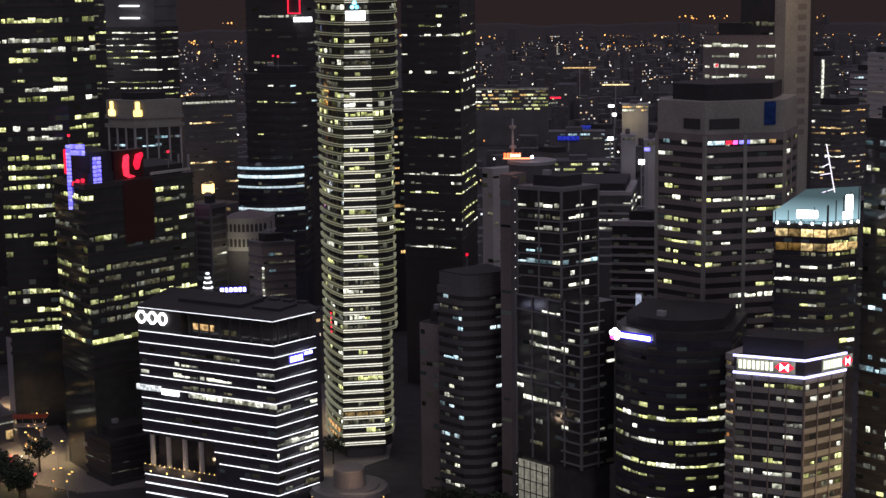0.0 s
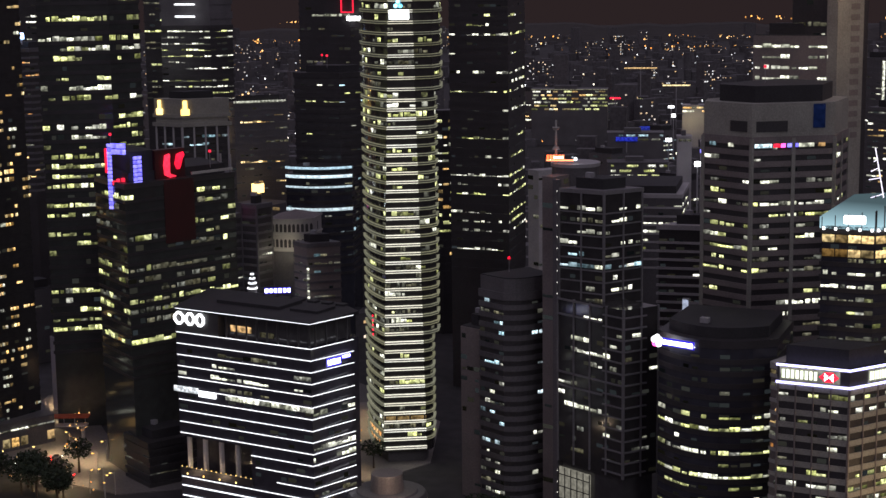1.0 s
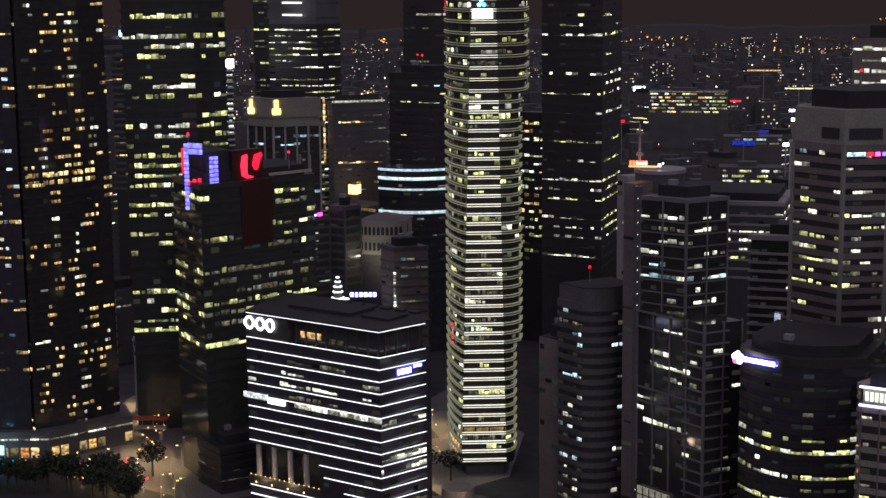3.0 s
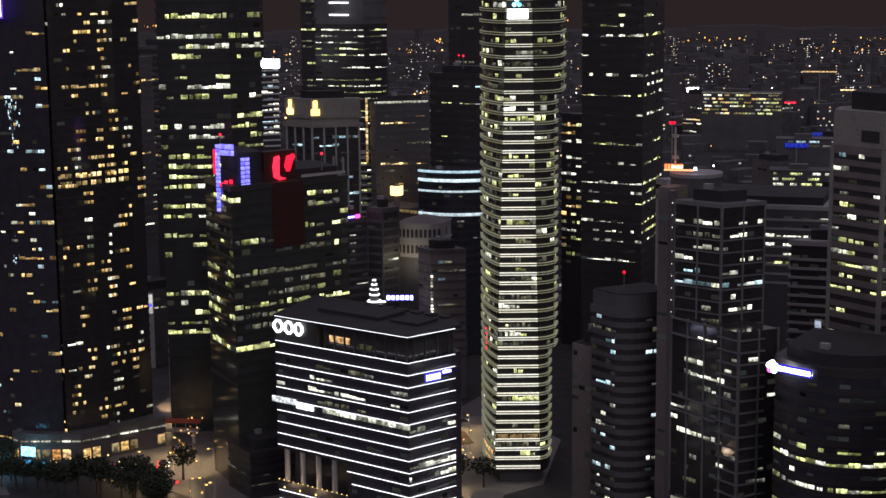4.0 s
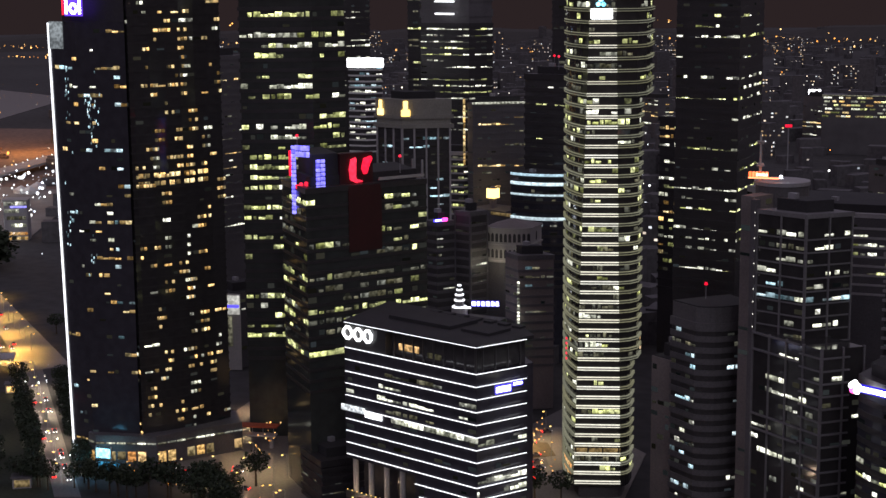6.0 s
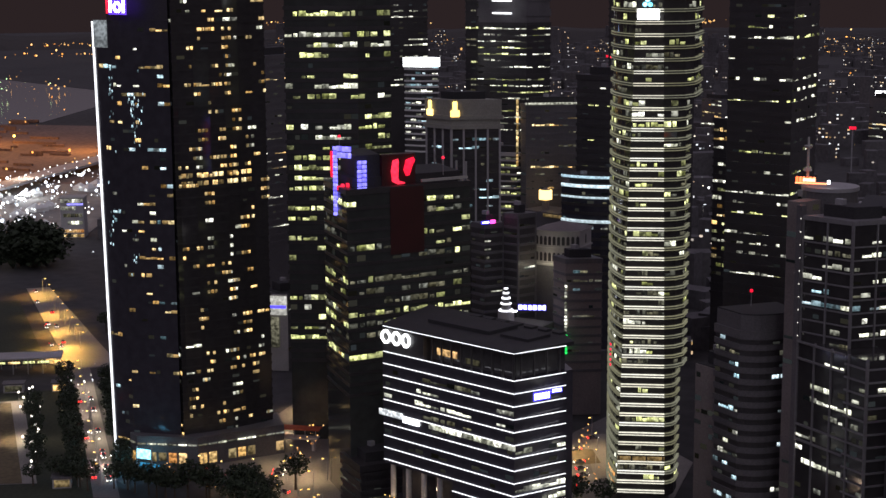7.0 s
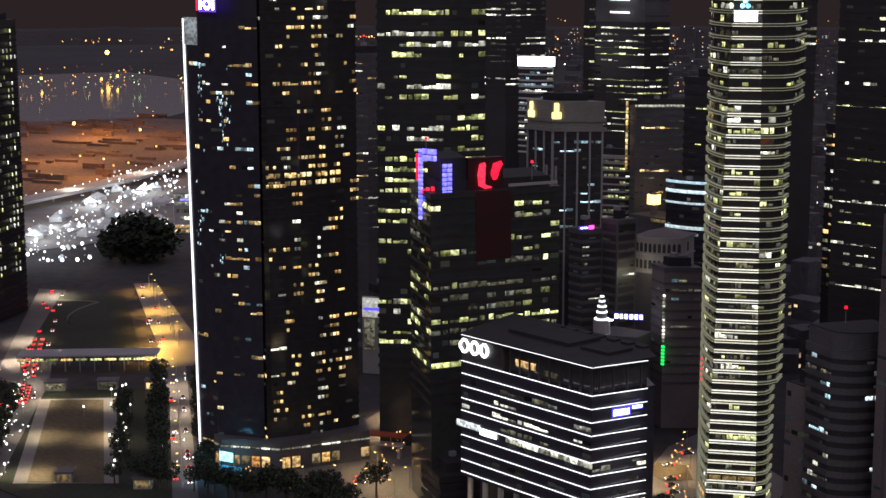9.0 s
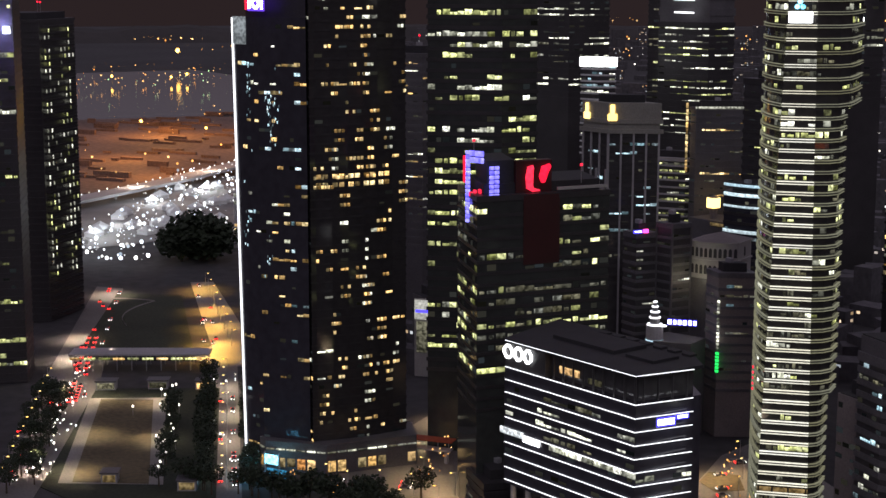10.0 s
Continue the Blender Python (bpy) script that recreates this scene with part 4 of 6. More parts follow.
edge_t = tower("light_edge_tower", "distant tower edged with a white strip of light", block((-4, 630), (10, 628), (18, 644)), 132, 3.6, bay=3, glass=DARKSTONE, band=DARKSTONE, lit=0.08, palette=("dim", "white"), seed=92, pane=1.2, low_lit=80, category="residential tower")
part("strip_light", box(4.0, 5.4, -10.0, -9.4, 96, 131), LIT["white"], edge_t)
tower("grey_flats", "distant grey tower with dim stair lights", block((32, 620), (50, 618), (58, 636)), 124, 3.6, bay=3, glass=CONCRETE, band=DARKSTONE, lit=0.12, palette=("dim", "cool"), seed=93, pane=1.2, low_lit=80, category="residential tower")

# ---- the west side: neon block, green-lit tower and what lies behind ----
RBP = block((-127.6, 34.7), (-100.1, 21.2), (-86.1, 70.1))
rb = tower("neon_block", "black office block with neon fins and green-lit floors", RBP, 116.0, 4.05, bay=3.4, glass=GLASS_GREEN, band=BLACK, band_h=1.1, band_out=0.25, lit=0.16, palette=("green", "green", "dim", "dim"), seed=21, pane=2.1, sill=1.3, hold=0.72, low_lit=48, dim=0.08)
rc = (rb.location.x, rb.location.y)
lit_rooms(rb, [(x - rc[0], y - rc[1]) for x, y in RBP], [4.05 * k for k in (13, 15, 16, 18, 20, 22)], 2.3, 3.4, 0.34, ("green", "green", "warm", "dim"), random.Random(71), 1.5, 0.86, 52)
part("top_house", prism([(x - rc[0], y - rc[1]) for x, y in block((-122, 38), (-102, 27), (-99.5, 37))], 116.0, 128.5), ROOFBLACK, rb)
part("red_wall", prism([(x - rc[0], y - rc[1]) for x, y in [(-101.5, 37.6), (-98.2, 36.8), (-94.6, 50.2), (-98, 51)]], 116.0, 128.2), REDPANEL, rb, "dark red fin wall")
for x in (-86.9, -91.8):
    part("frame_post", box(x - rc[0] - 0.3, x - rc[0] + 0.3, 68.5 - rc[1], 69.2 - rc[1], 100, 124), STEEL, rb)
part("red_cladding", prism([(x - rc[0], y - rc[1]) for x, y in [(-95.6, 38.0), (-95.0, 37.8), (-91.2, 51.2), (-91.8, 51.4)]], 92, 116.4), REDPANEL, rb, "dark red wall strip")
part("frame_beam", prism([(x - rc[0], y - rc[1]) for x, y in [(-91.6, 50), (-90.9, 49.8), (-86.0, 69), (-86.7, 69.2)]], 117.8, 118.8), PALE, rb)
for k in range(17):
    part("neon_panel", bevelled(box(-0.95, 0.95, -0.3, 0.3, 0, 1.25), 0.12), NEONBLUE, rb, at=pose(-111.9 - rc[0], 26.4 - rc[1], 106 + 1.5 * k, 0, 0, 10))
for k in range(5):
    part("neon_panel", bevelled(box(-0.6, 0.6, -0.3, 0.3, 0, 1.9), 0.12), NEONBLUE, rb, at=pose(-110.4 + 1.25 * k - rc[0], 26.6 + 0.25 * k - rc[1], 127.3 + 2.2 * (k % 1), 0, 0, 10))
    part("neon_panel", bevelled(box(-0.6, 0.6, -0.3, 0.3, 0, 1.9), 0.12), NEONBLUE, rb, at=pose(-110.4 + 1.25 * k - rc[0], 26.6 + 0.25 * k - rc[1], 129.6, 0, 0, 10))
for k in range(12):
    for d_ in (0.0, 1.95):
        part("neon_panel", bevelled(box(-0.85, 0.85, -0.25, 0.25, 0, 1.3), 0.12), NEONBLUE, rb, at=pose(-99.5 + 0.28 * d_ - rc[0], 27.0 + 0.96 * d_ - rc[1], 108 + 1.6 * k, 0, 0, 74))
part("neon_stroke", bevelled(box(-0.5, 0.5, -0.4, 0.3, 120, 129.5), 0.2), SIGNRED, rb, at=pose(-113.3 - rc[0], 26.0 - rc[1], 0, 0, 0, 10))
for k, (dx, dz) in enumerate(((0, 0), (1.6, 0.8), (3.0, -0.3), (1.4, -1.4), (3.6, 1.2))):
    part("neon_letter", bevelled(box(-0.75, 0.75, -0.3, 0.3, -0.8, 0.8), 0.2), SIGNRED, rb, at=pose(-109.2 + dx - rc[0], 25.6 + 0.3 * dx - rc[1], 116.4 + dz, 0, 0, 10))
usign = thing("wall_sign", "huge red lit curved mark on a dark red wall", "sign", -96.8, 40.0, 117.4, 75)
usign.scale = (0.84, 1.0, 0.94)


def stroke(points, w, d, m_, root):
    vs, fs, n = [], [], len(points)
    for i, (x, z) in enumerate(points):
        a, b = points[max(i - 1, 0)], points[min(i + 1, n - 1)]
        u = Vector((b[0] - a[0], b[1] - a[1])).normalized()
        hw = w[i] / 2
        vs += [(x - u.y * hw, -d, z + u.x * hw), (x + u.y * hw, -d, z - u.x * hw), (x + u.y * hw, d, z - u.x * hw), (x - u.y * hw, d, z + u.x * hw)]
    for i in range(n - 1):
        for k in range(4):
            fs.append((4 * i + k, 4 * i + (k + 1) % 4, 4 * i + 4 + (k + 1) % 4, 4 * i + 4 + k))
    fs += [(3, 2, 1, 0), (4 * n - 4, 4 * n - 3, 4 * n - 2, 4 * n - 1)]
    part("sign_stroke", (vs, fs), m_, root)


stroke([(3.6, 9.0), (2.3, 8.6), (1.8, 5.0), (2.0, 1.6), (3.6, 0.5), (6.6, 0.2)], (1.6, 2.8, 3.4, 3.0, 1.5, 0.5), 0.3, SIGNRED, usign)
stroke([(8.2, 3.0), (8.0, 5.0), (9.0, 8.0), (11.4, 9.4)], (1.6, 3.4, 3.8, 1.4), 0.3, SIGNRED, usign)

GWP = block((-181, 61.5), (-159.5, 81.5), (-155.5, 96))
tower("green_lit_tower", "tall office tower with bright yellow-green lit floors", GWP, 215, 4.15, bay=2.7, glass=GLASS_GREEN, band=BLACK, band_h=1.5, band_out=0.2, lit=0.42, palette=("green", "green", "green", "white"), seed=23, pane=2.2, sill=1.6, hold=0.82, roof=False, most=400, low_lit=40, dim=0.1)
CRP = block((-230.7, 191), (-214, 191), (-199, 208.6))
cr = tower("crown_lamp_tower", "stone tower with golden crown lamps and tall piers", CRP, 118.5, 4.0, bay=3.0, glass=GLASS, pier=CONCRETE, pier_every=5.6, pier_w=0.9, band=BLACK, band_h=1.4, band_out=0.1, lit=0.13, palette=("cool", "cool", "dim"), seed=24, low_lit=55, pane=1.4, roof=False)
cq = (cr.location.x, cr.location.y)
for z0, z1, g in ((118.5, 120.5, 0.9), (120.5, 123, 0.1), (123, 125, 0.8), (125, 132.5, 0.4)):
    part("crown_tier", prism([(x - cq[0], y - cq[1]) for x, y in grown(CRP, g)], z0, z1), CROWNSTONE, cr, "stone crown tier")
part("roof", prism([(x - cq[0], y - cq[1]) for x, y in grown(CRP, -3)], 132.5, 136), ROOFING, cr)
for idx, along in ((0, 3.0), (1, 1.6)):
    x, y, turn = on_front(CRP, idx, along, 0.9)
    part("crown_lamp", bevelled(box(-2.2, 2.2, -0.3, 0.3, 124.4, 127.6), 0.3), LAMPGOLD, cr, "golden lit crown emblem", at=pose(x - cq[0], y - cq[1], 0, 0, 0, turn))
    part("crown_lamp", bevelled(box(-1.1, 1.1, -0.3, 0.3, 127.6, 131.8), 0.3), LAMPGOLD, cr, at=pose(x - cq[0], y - cq[1], 0, 0, 0, turn))
UBP = block((-506, 517), (-468, 528), (-461, 546))
ub = tower("banded_far_tower", "tall tower with white lit storeys and blank top", UBP, 153, 4.6, bay=4.5, glass=BLACK, band=BLACK, band_h=1.8, lit=0.5, palette=("white", "white", "green"), seed=25, pane=2.0, hold=0.86, low_lit=70, roof=False)
uq = (ub.location.x, ub.location.y)
for k in range(6):
    part("top_storey", prism([(x - uq[0], y - uq[1]) for x, y in grown(UBP, -0.2 + 0.5 * (k % 2))], 153 + 5.4 * k, 158.4 + 5.4 * k), DARKSTONE, ub)
for z in (160, 169):
    part("light_line", box(10 - 22, 30 - 22, -11.5, -11.2, z, z + 1.2), LED, ub)
CYP = arc((-188, 241.5), (-157.5, 257.5), 5.5, 10) + [(-168, 284), (-196, 270)]
cyb = tower("round_banded_block", "dark rounded block ringed by cyan-white lit floors", CYP, 90, 4.2, bay=3, glass=GLASS_BLUE, band=BLACK, band_h=1.4, lit=0.06, palette=("cool", "dim"), seed=26, low_lit=45, roof=True)
yq = (cyb.location.x, cyb.location.y)
for z, h in ((71.6, 1.5), (83.6, 1.0), (88.8, 1.6), (93.4, 1.2)):
    part("lit_ring", moulding([(x - yq[0], y - yq[1]) for x, y in arc((-188, 241.5), (-157.5, 257.5), 5.5, 10)], [(0.02, z), (0.5, z), (0.5, z + h), (0.02, z + h)]), CYANGLOW, cyb)
tower("dark_office_tower", "dark office tower above the ringed block", block((-196, 262), (-170, 266), (-162, 284)), 141, 4.3, 0, bay=3.2, glass=GLASS, band=BLACK, band_h=1.8, lit=0.16, palette=("green", "cool", "dim", "white"), seed=27, pane=1.5, low_lit=90)
tower("far_dark_tower", "black tower carrying a sign near its top", block((-330, 452), (-296, 462), (-288, 486)), 176, 4.4, 0, bay=4, glass=BLACK, band=BLACK, lit=0.03, palette=("white", "dim"), seed=28, pane=1.8, low_lit=120)
fsg = thing("tower_sign", "white lit script sign with a red frame above", "sign", -297, 459.6, 161, 18)
letter_bars(fsg, (2.2, 1.6, 2.4, 1.8, 2.4), 3.0, SIGNWHITE, 0.5, 0, 0, 0.4)
part("red_frame", joined([box(-4, -3.2, -0.3, 0.3, 6, 18), box(4, 4.8, -0.3, 0.3, 6, 18), box(-4, 4.8, -0.3, 0.3, 5.2, 6)]), SIGNRED, fsg)

wb = thing("white_round_house", "pale rounded old building with arched windows lit from below", "building", -152, 197)
WBP = [(x + 152, y - 197) for x, y in arc((-160.5, 191), (-142.5, 201.5), 3.2, 10) + [(-148, 216), (-166, 206)]]
part("wall", prism(WBP, 0, 60.4), DARKSTONE, wb)
part("arcade_wall", prism(WBP, 60.4, 76), PALE, wb)
for z in (60, 67.6, 75.4):
    part("cornice", prism(grown(WBP, 0.5), z, z + 0.8), PALE, wb)
part("roof", ([(*p, 76.2) for p in grown(WBP, 0.4)] + [(-2, 6, 79.5)], [(i, (i + 1) % len(WBP), len(WBP)) for i in range(len(WBP))] + [tuple(reversed(range(len(WBP))))]), BROWNSTONE, wb, "dark tiled hipped roof")
arch_me = bpy.data.meshes.new("arched_window")
v_, f_ = prism([(-0.7, 0), (0.7, 0), (0.7, 3.2), (0.45, 3.8), (0, 4.1), (-0.45, 3.8), (-0.7, 3.2)], -0.15, 0.15)
arch_me.from_pydata([(x, z, y) for x, y, z in v_], [], [tuple(reversed(f)) for f in f_])
arch_me.materials.append(BLACK)
for a, w, length, turn in fronts(WBP):
    for z in (62.0, 69.5):
        p = a + w * (length / 2)
        piece("arched_window", arch_me, wb, at=pose(p.x, p.y, z, 0, 0, turn))
lamp("facade_floodlight", -149, 184.5, 60, 1000, (1.0, 0.88, 0.66), 0.5)

MG_L, MG_N, MG_R, AR_N, AR_R = (-178.4, 167.5), (-169.4, 166.4), (-166.6, 176.0), (-157.8, 176.4), (-156.6, 186.6)
MGP = block(MG_L, MG_N, MG_R)
tower("lit_sign_block", "grey office block with a violet and red sign on top", MGP, 79.5, 3.9, bay=3, glass=BLACK, band=DARKSTONE, band_h=1.4, lit=0.08, palette=("white", "dim"), seed=30, low_lit=40, pane=1.2, sill=1.9)
x, y, turn = on_front(MGP, 1, -2.0, 0.6)
msg = thing("roof_sign", "violet and red lit roof sign", "sign", x, y, 80.4, turn)
part("sign_bar", bevelled(box(0, 4.6, -0.3, 0.3, 0, 1.5), 0.2), SIGNBLUE, msg)
part("sign_bar", bevelled(box(4.8, 7.4, -0.3, 0.3, 0, 1.7), 0.2), SIGNPINK, msg)
part("sign_bar", bevelled(box(0.6, 4.0, -0.4, 0.3, 0.5, 1.1), 0.1), SIGNWHITE, msg)
tower("arched_top_block", "grey block with arched top storey beside the sign", block(MG_R, AR_N, AR_R), 84, 3.9, bay=3, glass=BLACK, band=DARKSTONE, band_h=1.2, pier=DARKSTONE, pier_every=7, lit=0.05, palette=("dim", "white"), seed=31, low_lit=40, pane=1.3)
asb = thing("hotel_block", "pale rounded hotel corner with stacked white light rings", "hotel", -141.5, 150.5)
part("body", prism([(-6, 1), (-2, -3), (3, -3), (16, 5), (12, 18), (-6, 14)], 0, 41), DARKSTONE, asb)
part("corner_drum", cylinder(3.6, 3.6, 0, 47, 16), CONCRETE, asb)
for k, (r, z) in enumerate(((3.2, 47.0), (2.4, 50.0), (2.0, 52.4), (1.4, 54.6), (0.9, 56.6))):
    part("spire_tier", cylinder(r * 0.9, r * 0.8, z - 2.4, z, 16), DARKSTONE, asb)
    part("light_ring", cylinder(r, r, z, z + 0.55, 16), LED, asb)
for z in (34.4, 40.4):
    part("light_ring", cylinder(3.75, 3.75, z, z + 0.6, 16), CYANGLOW, asb)
    part("light_line", box(3, 12, -3.4, -3.0, z, z + 0.5), LIT["warm"], asb, at=pose(0, 0, 0, 0, 0, 30))
hsg = thing("roof_sign", "white and blue lit sign bars beside the rings", "sign", -139.0, 150.0, 47.8, 36)
part("swoosh", bevelled(box(-0.6, 3.4, -0.3, 0.3, -0.9, -0.2), 0.1), SIGNWHITE, hsg)
letter_bars(hsg, (1.9, 1.6, 1.7, 1.9, 1.7, 1.6), 2.6, SIGNBLUE, 0.35, 3.8, 0, 0.15)
letter_bars(hsg, (1.5, 1.2, 1.3, 1.5, 1.3, 1.2), 1.8, SIGNWHITE, 0.75, 4.0, 0.4, 0.25)
VSP = block((-133, 172), (-122.5, 168), (-112, 180))
tower("vertical_sign_block", "dark brown block with an upright strip of lit letters", VSP, 69, 3.9, bay=3, glass=BROWNSTONE, band=DARKSTONE, band_h=1.2, lit=0.05, palette=("dim", "cool"), seed=32, low_lit=25, pane=1.5)
vsg = thing("upright_sign", "upright column of small white and green lit squares", "sign", -121.6, 167.2, 28, 5)
for k in range(6):
    part("sign_square", bevelled(box(-0.8, 0.8, -0.3, 0.3, 1.5 * k, 1.5 * k + 1.1), 0.1), SIGNGREEN, vsg)
for k in range(14):
    if k != 9:
        part("sign_square", bevelled(box(-0.55, 0.55, -0.3, 0.3, 10 + 1.5 * k, 10 + 1.5 * k + 1.0), 0.1), LIT["white"], vsg)
ws = tower("strip_light_tower", "dark slab tower edged with a bright strip of light", block((-294, 329), (-289, 328), (-268, 352)), 117, 4.0, bay=2.6, glass=DARKSTONE, band=DARKSTONE, band_h=1.2, lit=0.1, palette=("warm", "dim"), seed=33, low_lit=55, pane=1.4)
wsq = (ws.location.x, ws.location.y)
for k in range(11):
    part("strip_light", box(-0.5, 0.5, -0.4, 0.4, 82 + 3.5 * k, 85 + 3.5 * k), LIT["warm"], ws, at=pose(-295.2 - wsq[0], 327.4 - wsq[1], 0))
part("roof_edge_light", prism([(x - wsq[0], y - wsq[1]) for x, y in [(-289, 327.4), (-288.4, 327.2), (-268.2, 351), (-268.8, 351.4)]], 117.2, 118.4), LIT["white"], ws)
tower("office_midrise", "mid-rise office with pale lit floors", block((-322, 318), (-298, 330), (-292, 346)), 88, 4.0, bay=3, glass=BLACK, band=CONCRETE, band_h=1.0, lit=0.4, palette=("white", "dim", "green"), seed=34, low_lit=50, pane=1.6, hold=0.85)
wt = tower("white_top_tower", "slim tower with a glowing white top", block((-516, 452), (-504, 456), (-497, 466)), 128, 4.2, bay=3.5, glass=BLACK, band=WHITEPANEL, band_h=1.2, lit=0.55, palette=("white", "cool"), seed=35, pane=1.9, hold=0.85, low_lit=70, roof=False)
part("lit_top", prism([(x - wt.location.x, y - wt.location.y) for x, y in grown(block((-516, 452), (-504, 456), (-497, 466)), 0.5)], 124, 130.5), SIGNWHITE, wt, "glowing white lantern top")
lampb = thing("roof_lantern", "golden glowing rooftop lantern", "lantern", -267.7, 320.6)
part("lantern_glass", prism([(-2.6, -2.6), (2.6, -2.6), (2.6, 2.6), (-2.6, 2.6)], 66, 71.4), LAMPGOLD, lampb)
part("lantern_base", cylinder(1.6, 2.4, 60, 66, 8), BROWNSTONE, lampb)
part("lantern_cap", cylinder(2.6, 0.6, 71.4, 72.6, 8), BROWNSTONE, lampb)
part("house", box(-12, 14, -6, 14, 0, 60), DARKSTONE, lampb)
part("lit_eave", box(4, 20, -6.6, -6.0, 57.5, 59.2), LIT["warm"], lampb)

# ---- the twin residential towers with the light line ----
sail = tower("residential_tower", "tall dark residential tower with scattered warm lit flats", [(-184.8, 8.5)] + arc((-184.5, 10.5), (-177.5, 48), 2.0, 6) + [(-196, 50), (-200, 14)], 205, 3.55, bay=2.3, glass=TOWERGLASS, band=TOWERGLASS, band_h=0.9, band_out=0.2,
              lit=0.05, palette=("warm", "warm", "warm", "white"), seed=40, pane=1.4, hold=0.4, roof=False, category="residential tower", most=70, dim=0.05)
sq = (sail.location.x, sail.location.y)
gold = pane_mesh("window", 2.0, 1.7, LIT["warm"])
for z in (111.6, 114.8):
    for a, w, length, turn in fronts([(x - sq[0], y - sq[1]) for x, y in arc((-184.5, 10.5), (-177.5, 48), 2.0, 6)]):
        for k in range(int(length / 2.6)):
            if a.y < 8:
                p = a + w * (1.3 + 2.6 * k)
                piece("window", gold, sail, at=pose(p.x, p.y, z, 0, 0, turn))
# flats lie above one another, each with a row of small panes
small_gold, small_white, pairs = pane_mesh("window", 1.0, 1.25, LIT["warm"]), pane_mesh("window", 1.0, 1.2, LIT["white"]), random.Random(64)
flat_fronts = fronts([(x - sq[0], y - sq[1]) for x, y in arc((-184.5, 10.5), (-177.5, 48), 2.0, 6)])[:6]
for k in range(92):
    a_, w_, len_, turn_ = pairs.choice(flat_fronts)
    col, wide, deep, base_f = pairs.choice((0.2, 0.5, 0.8)), pairs.choice((1, 2, 2, 3)), pairs.choice((1, 1, 1, 2, 3)), pairs.randint(3, 50)
    me_ = pairs.choice((small_gold, small_gold, small_gold, small_white))
    for f_ in range(deep):
        for c_ in range(wide):
            if pairs.random() < 0.85:
                p = a_ + w_ * (len_ * col + 1.45 * (c_ - (wide - 1) / 2)) + Vector((w_.y, -w_.x)) * 0.3
                piece("window", me_, sail, at=pose(p.x, p.y, 3.55 * (base_f + f_) + 1.0, 0, 0, turn_))
SL2 = [(-214.9, -4.1), (-203, -2.6), (-186, 8.0), (-199, 18), (-214, 8)]
sail2 = tower("residential_tower", "dark glass residential tower with a white light line down its edge", SL2, 175.5, 3.55, bay=2.3, glass=NAVYGLASS, band=None, lit=0.12, palette=("warm", "cool", "warm", "white"), seed=41, pane=1.5,
               hold=0.5, roof=False, category="residential tower", most=110, dim=0.05)
s2 = (sail2.location.x, sail2.location.y)
for v in sail2.children[0].data.vertices:  # the corner leans out towards the roof
    if (v.co.x, v.co.y) == min((q.co.x, q.co.y) for q in sail2.children[0].data.vertices if q.co.z == v.co.z):
        v.co.x, v.co.y = v.co.x + (-2.48 if v.co.z > 100 else 1.2), v.co.y + (-0.31 if v.co.z > 100 else 0.15)
line_v, line_f = box(-0.26, 0.26, -0.3, 0.3, 0.6, 175)
part("light_line", ([(x - 3.68 * z / 175, y - 0.46 * z / 175, z) for x, y, z in line_v], line_f), LED, sail2, "white light line from street to roof", at=pose(-214.0 - s2[0], -4.3 - s2[1], 0))
part("lit_panel", prism([(x - s2[0], y - s2[1]) for x, y in [(-217.2, -4.8), (-209.8, -3.9), (-209.8, -3.5), (-217.2, -4.4)]], 165, 175.5), glowing("grey_lit_panel", (0.5, 0.56, 0.6), (0.55, 0.6, 0.65), 0.42, 0.5, 0.9), sail2, "grey lit panel below the roof")
part("roof_screen", prism([(x - s2[0], y - s2[1]) for x, y in [(-209, -4), (-186, 8), (-198, 17), (-211, 6)]], 175.5, 205), BLACK, sail2)
# cool reflections of office light in the tower's glass, added as small glowing panes
shim, shine = random.Random(61), pane_mesh("window", 0.3, 1.0, LIT["cool"], 0.08)
for idx_, along_, z_, n_ in ((0, 6.0, 146, 18), (1, 4.5, 140, 24), (1, 7.5, 143, 14), (0, 3.6, 96, 12), (1, 3.0, 84, 8)):
    for k in range(n_):
        x, y, turn = on_front(SL2, idx_, along_ + shim.gauss(0, 0.8), 0.14)
        piece("window", shine, sail2, at=pose(x - s2[0], y - s2[1], z_ + shim.gauss(0, 7.5), 0, shim.uniform(-8, 8), turn))
ssg = thing("roof_sign", "violet and white lit roof sign", "sign", -206.0, -5.0, 178.2, 6)
part("sign_edge", bevelled(box(-1.2, -0.5, -0.3, 0.3, 0, 9), 0.1), SIGNRED, ssg)
part("sign_back", bevelled(box(-0.4, 10.0, 0.3, 0.5, -0.4, 9), 0.1), glowing("sign_back_violet", (0.16, 0.06, 0.95), (0.2, 0.08, 1.0), 0.9, 0, 0.9), ssg)
part("sign_ring", ring_letter(2.6, 7.6, 0.4, 4.6, 0.9, 0.3), SIGNWHITE, ssg)
part("sign_bar", bevelled(box(0.6, 1.6, -0.3, 0.3, 0.4, 6.4), 0.1), SIGNWHITE, ssg)
part("sign_bar", bevelled(box(8.2, 9.2, -0.3, 0.3, 0.4, 6.8), 0.1), SIGNWHITE, ssg)
part("sign_bar", bevelled(box(2.8, 7.4, -0.3, 0.3, 6.2, 7.4), 0.1), SIGNWHITE, ssg)
shop = thing("podium_shops", "low podium with warm lit shop fronts", "podium", -190, 16)
part("podium", prism([(-14, -20), (-8, -21), (12, -6), (22, 30), (6, 40), (-14, 4)], 0, 12), DARKSTONE, shop)
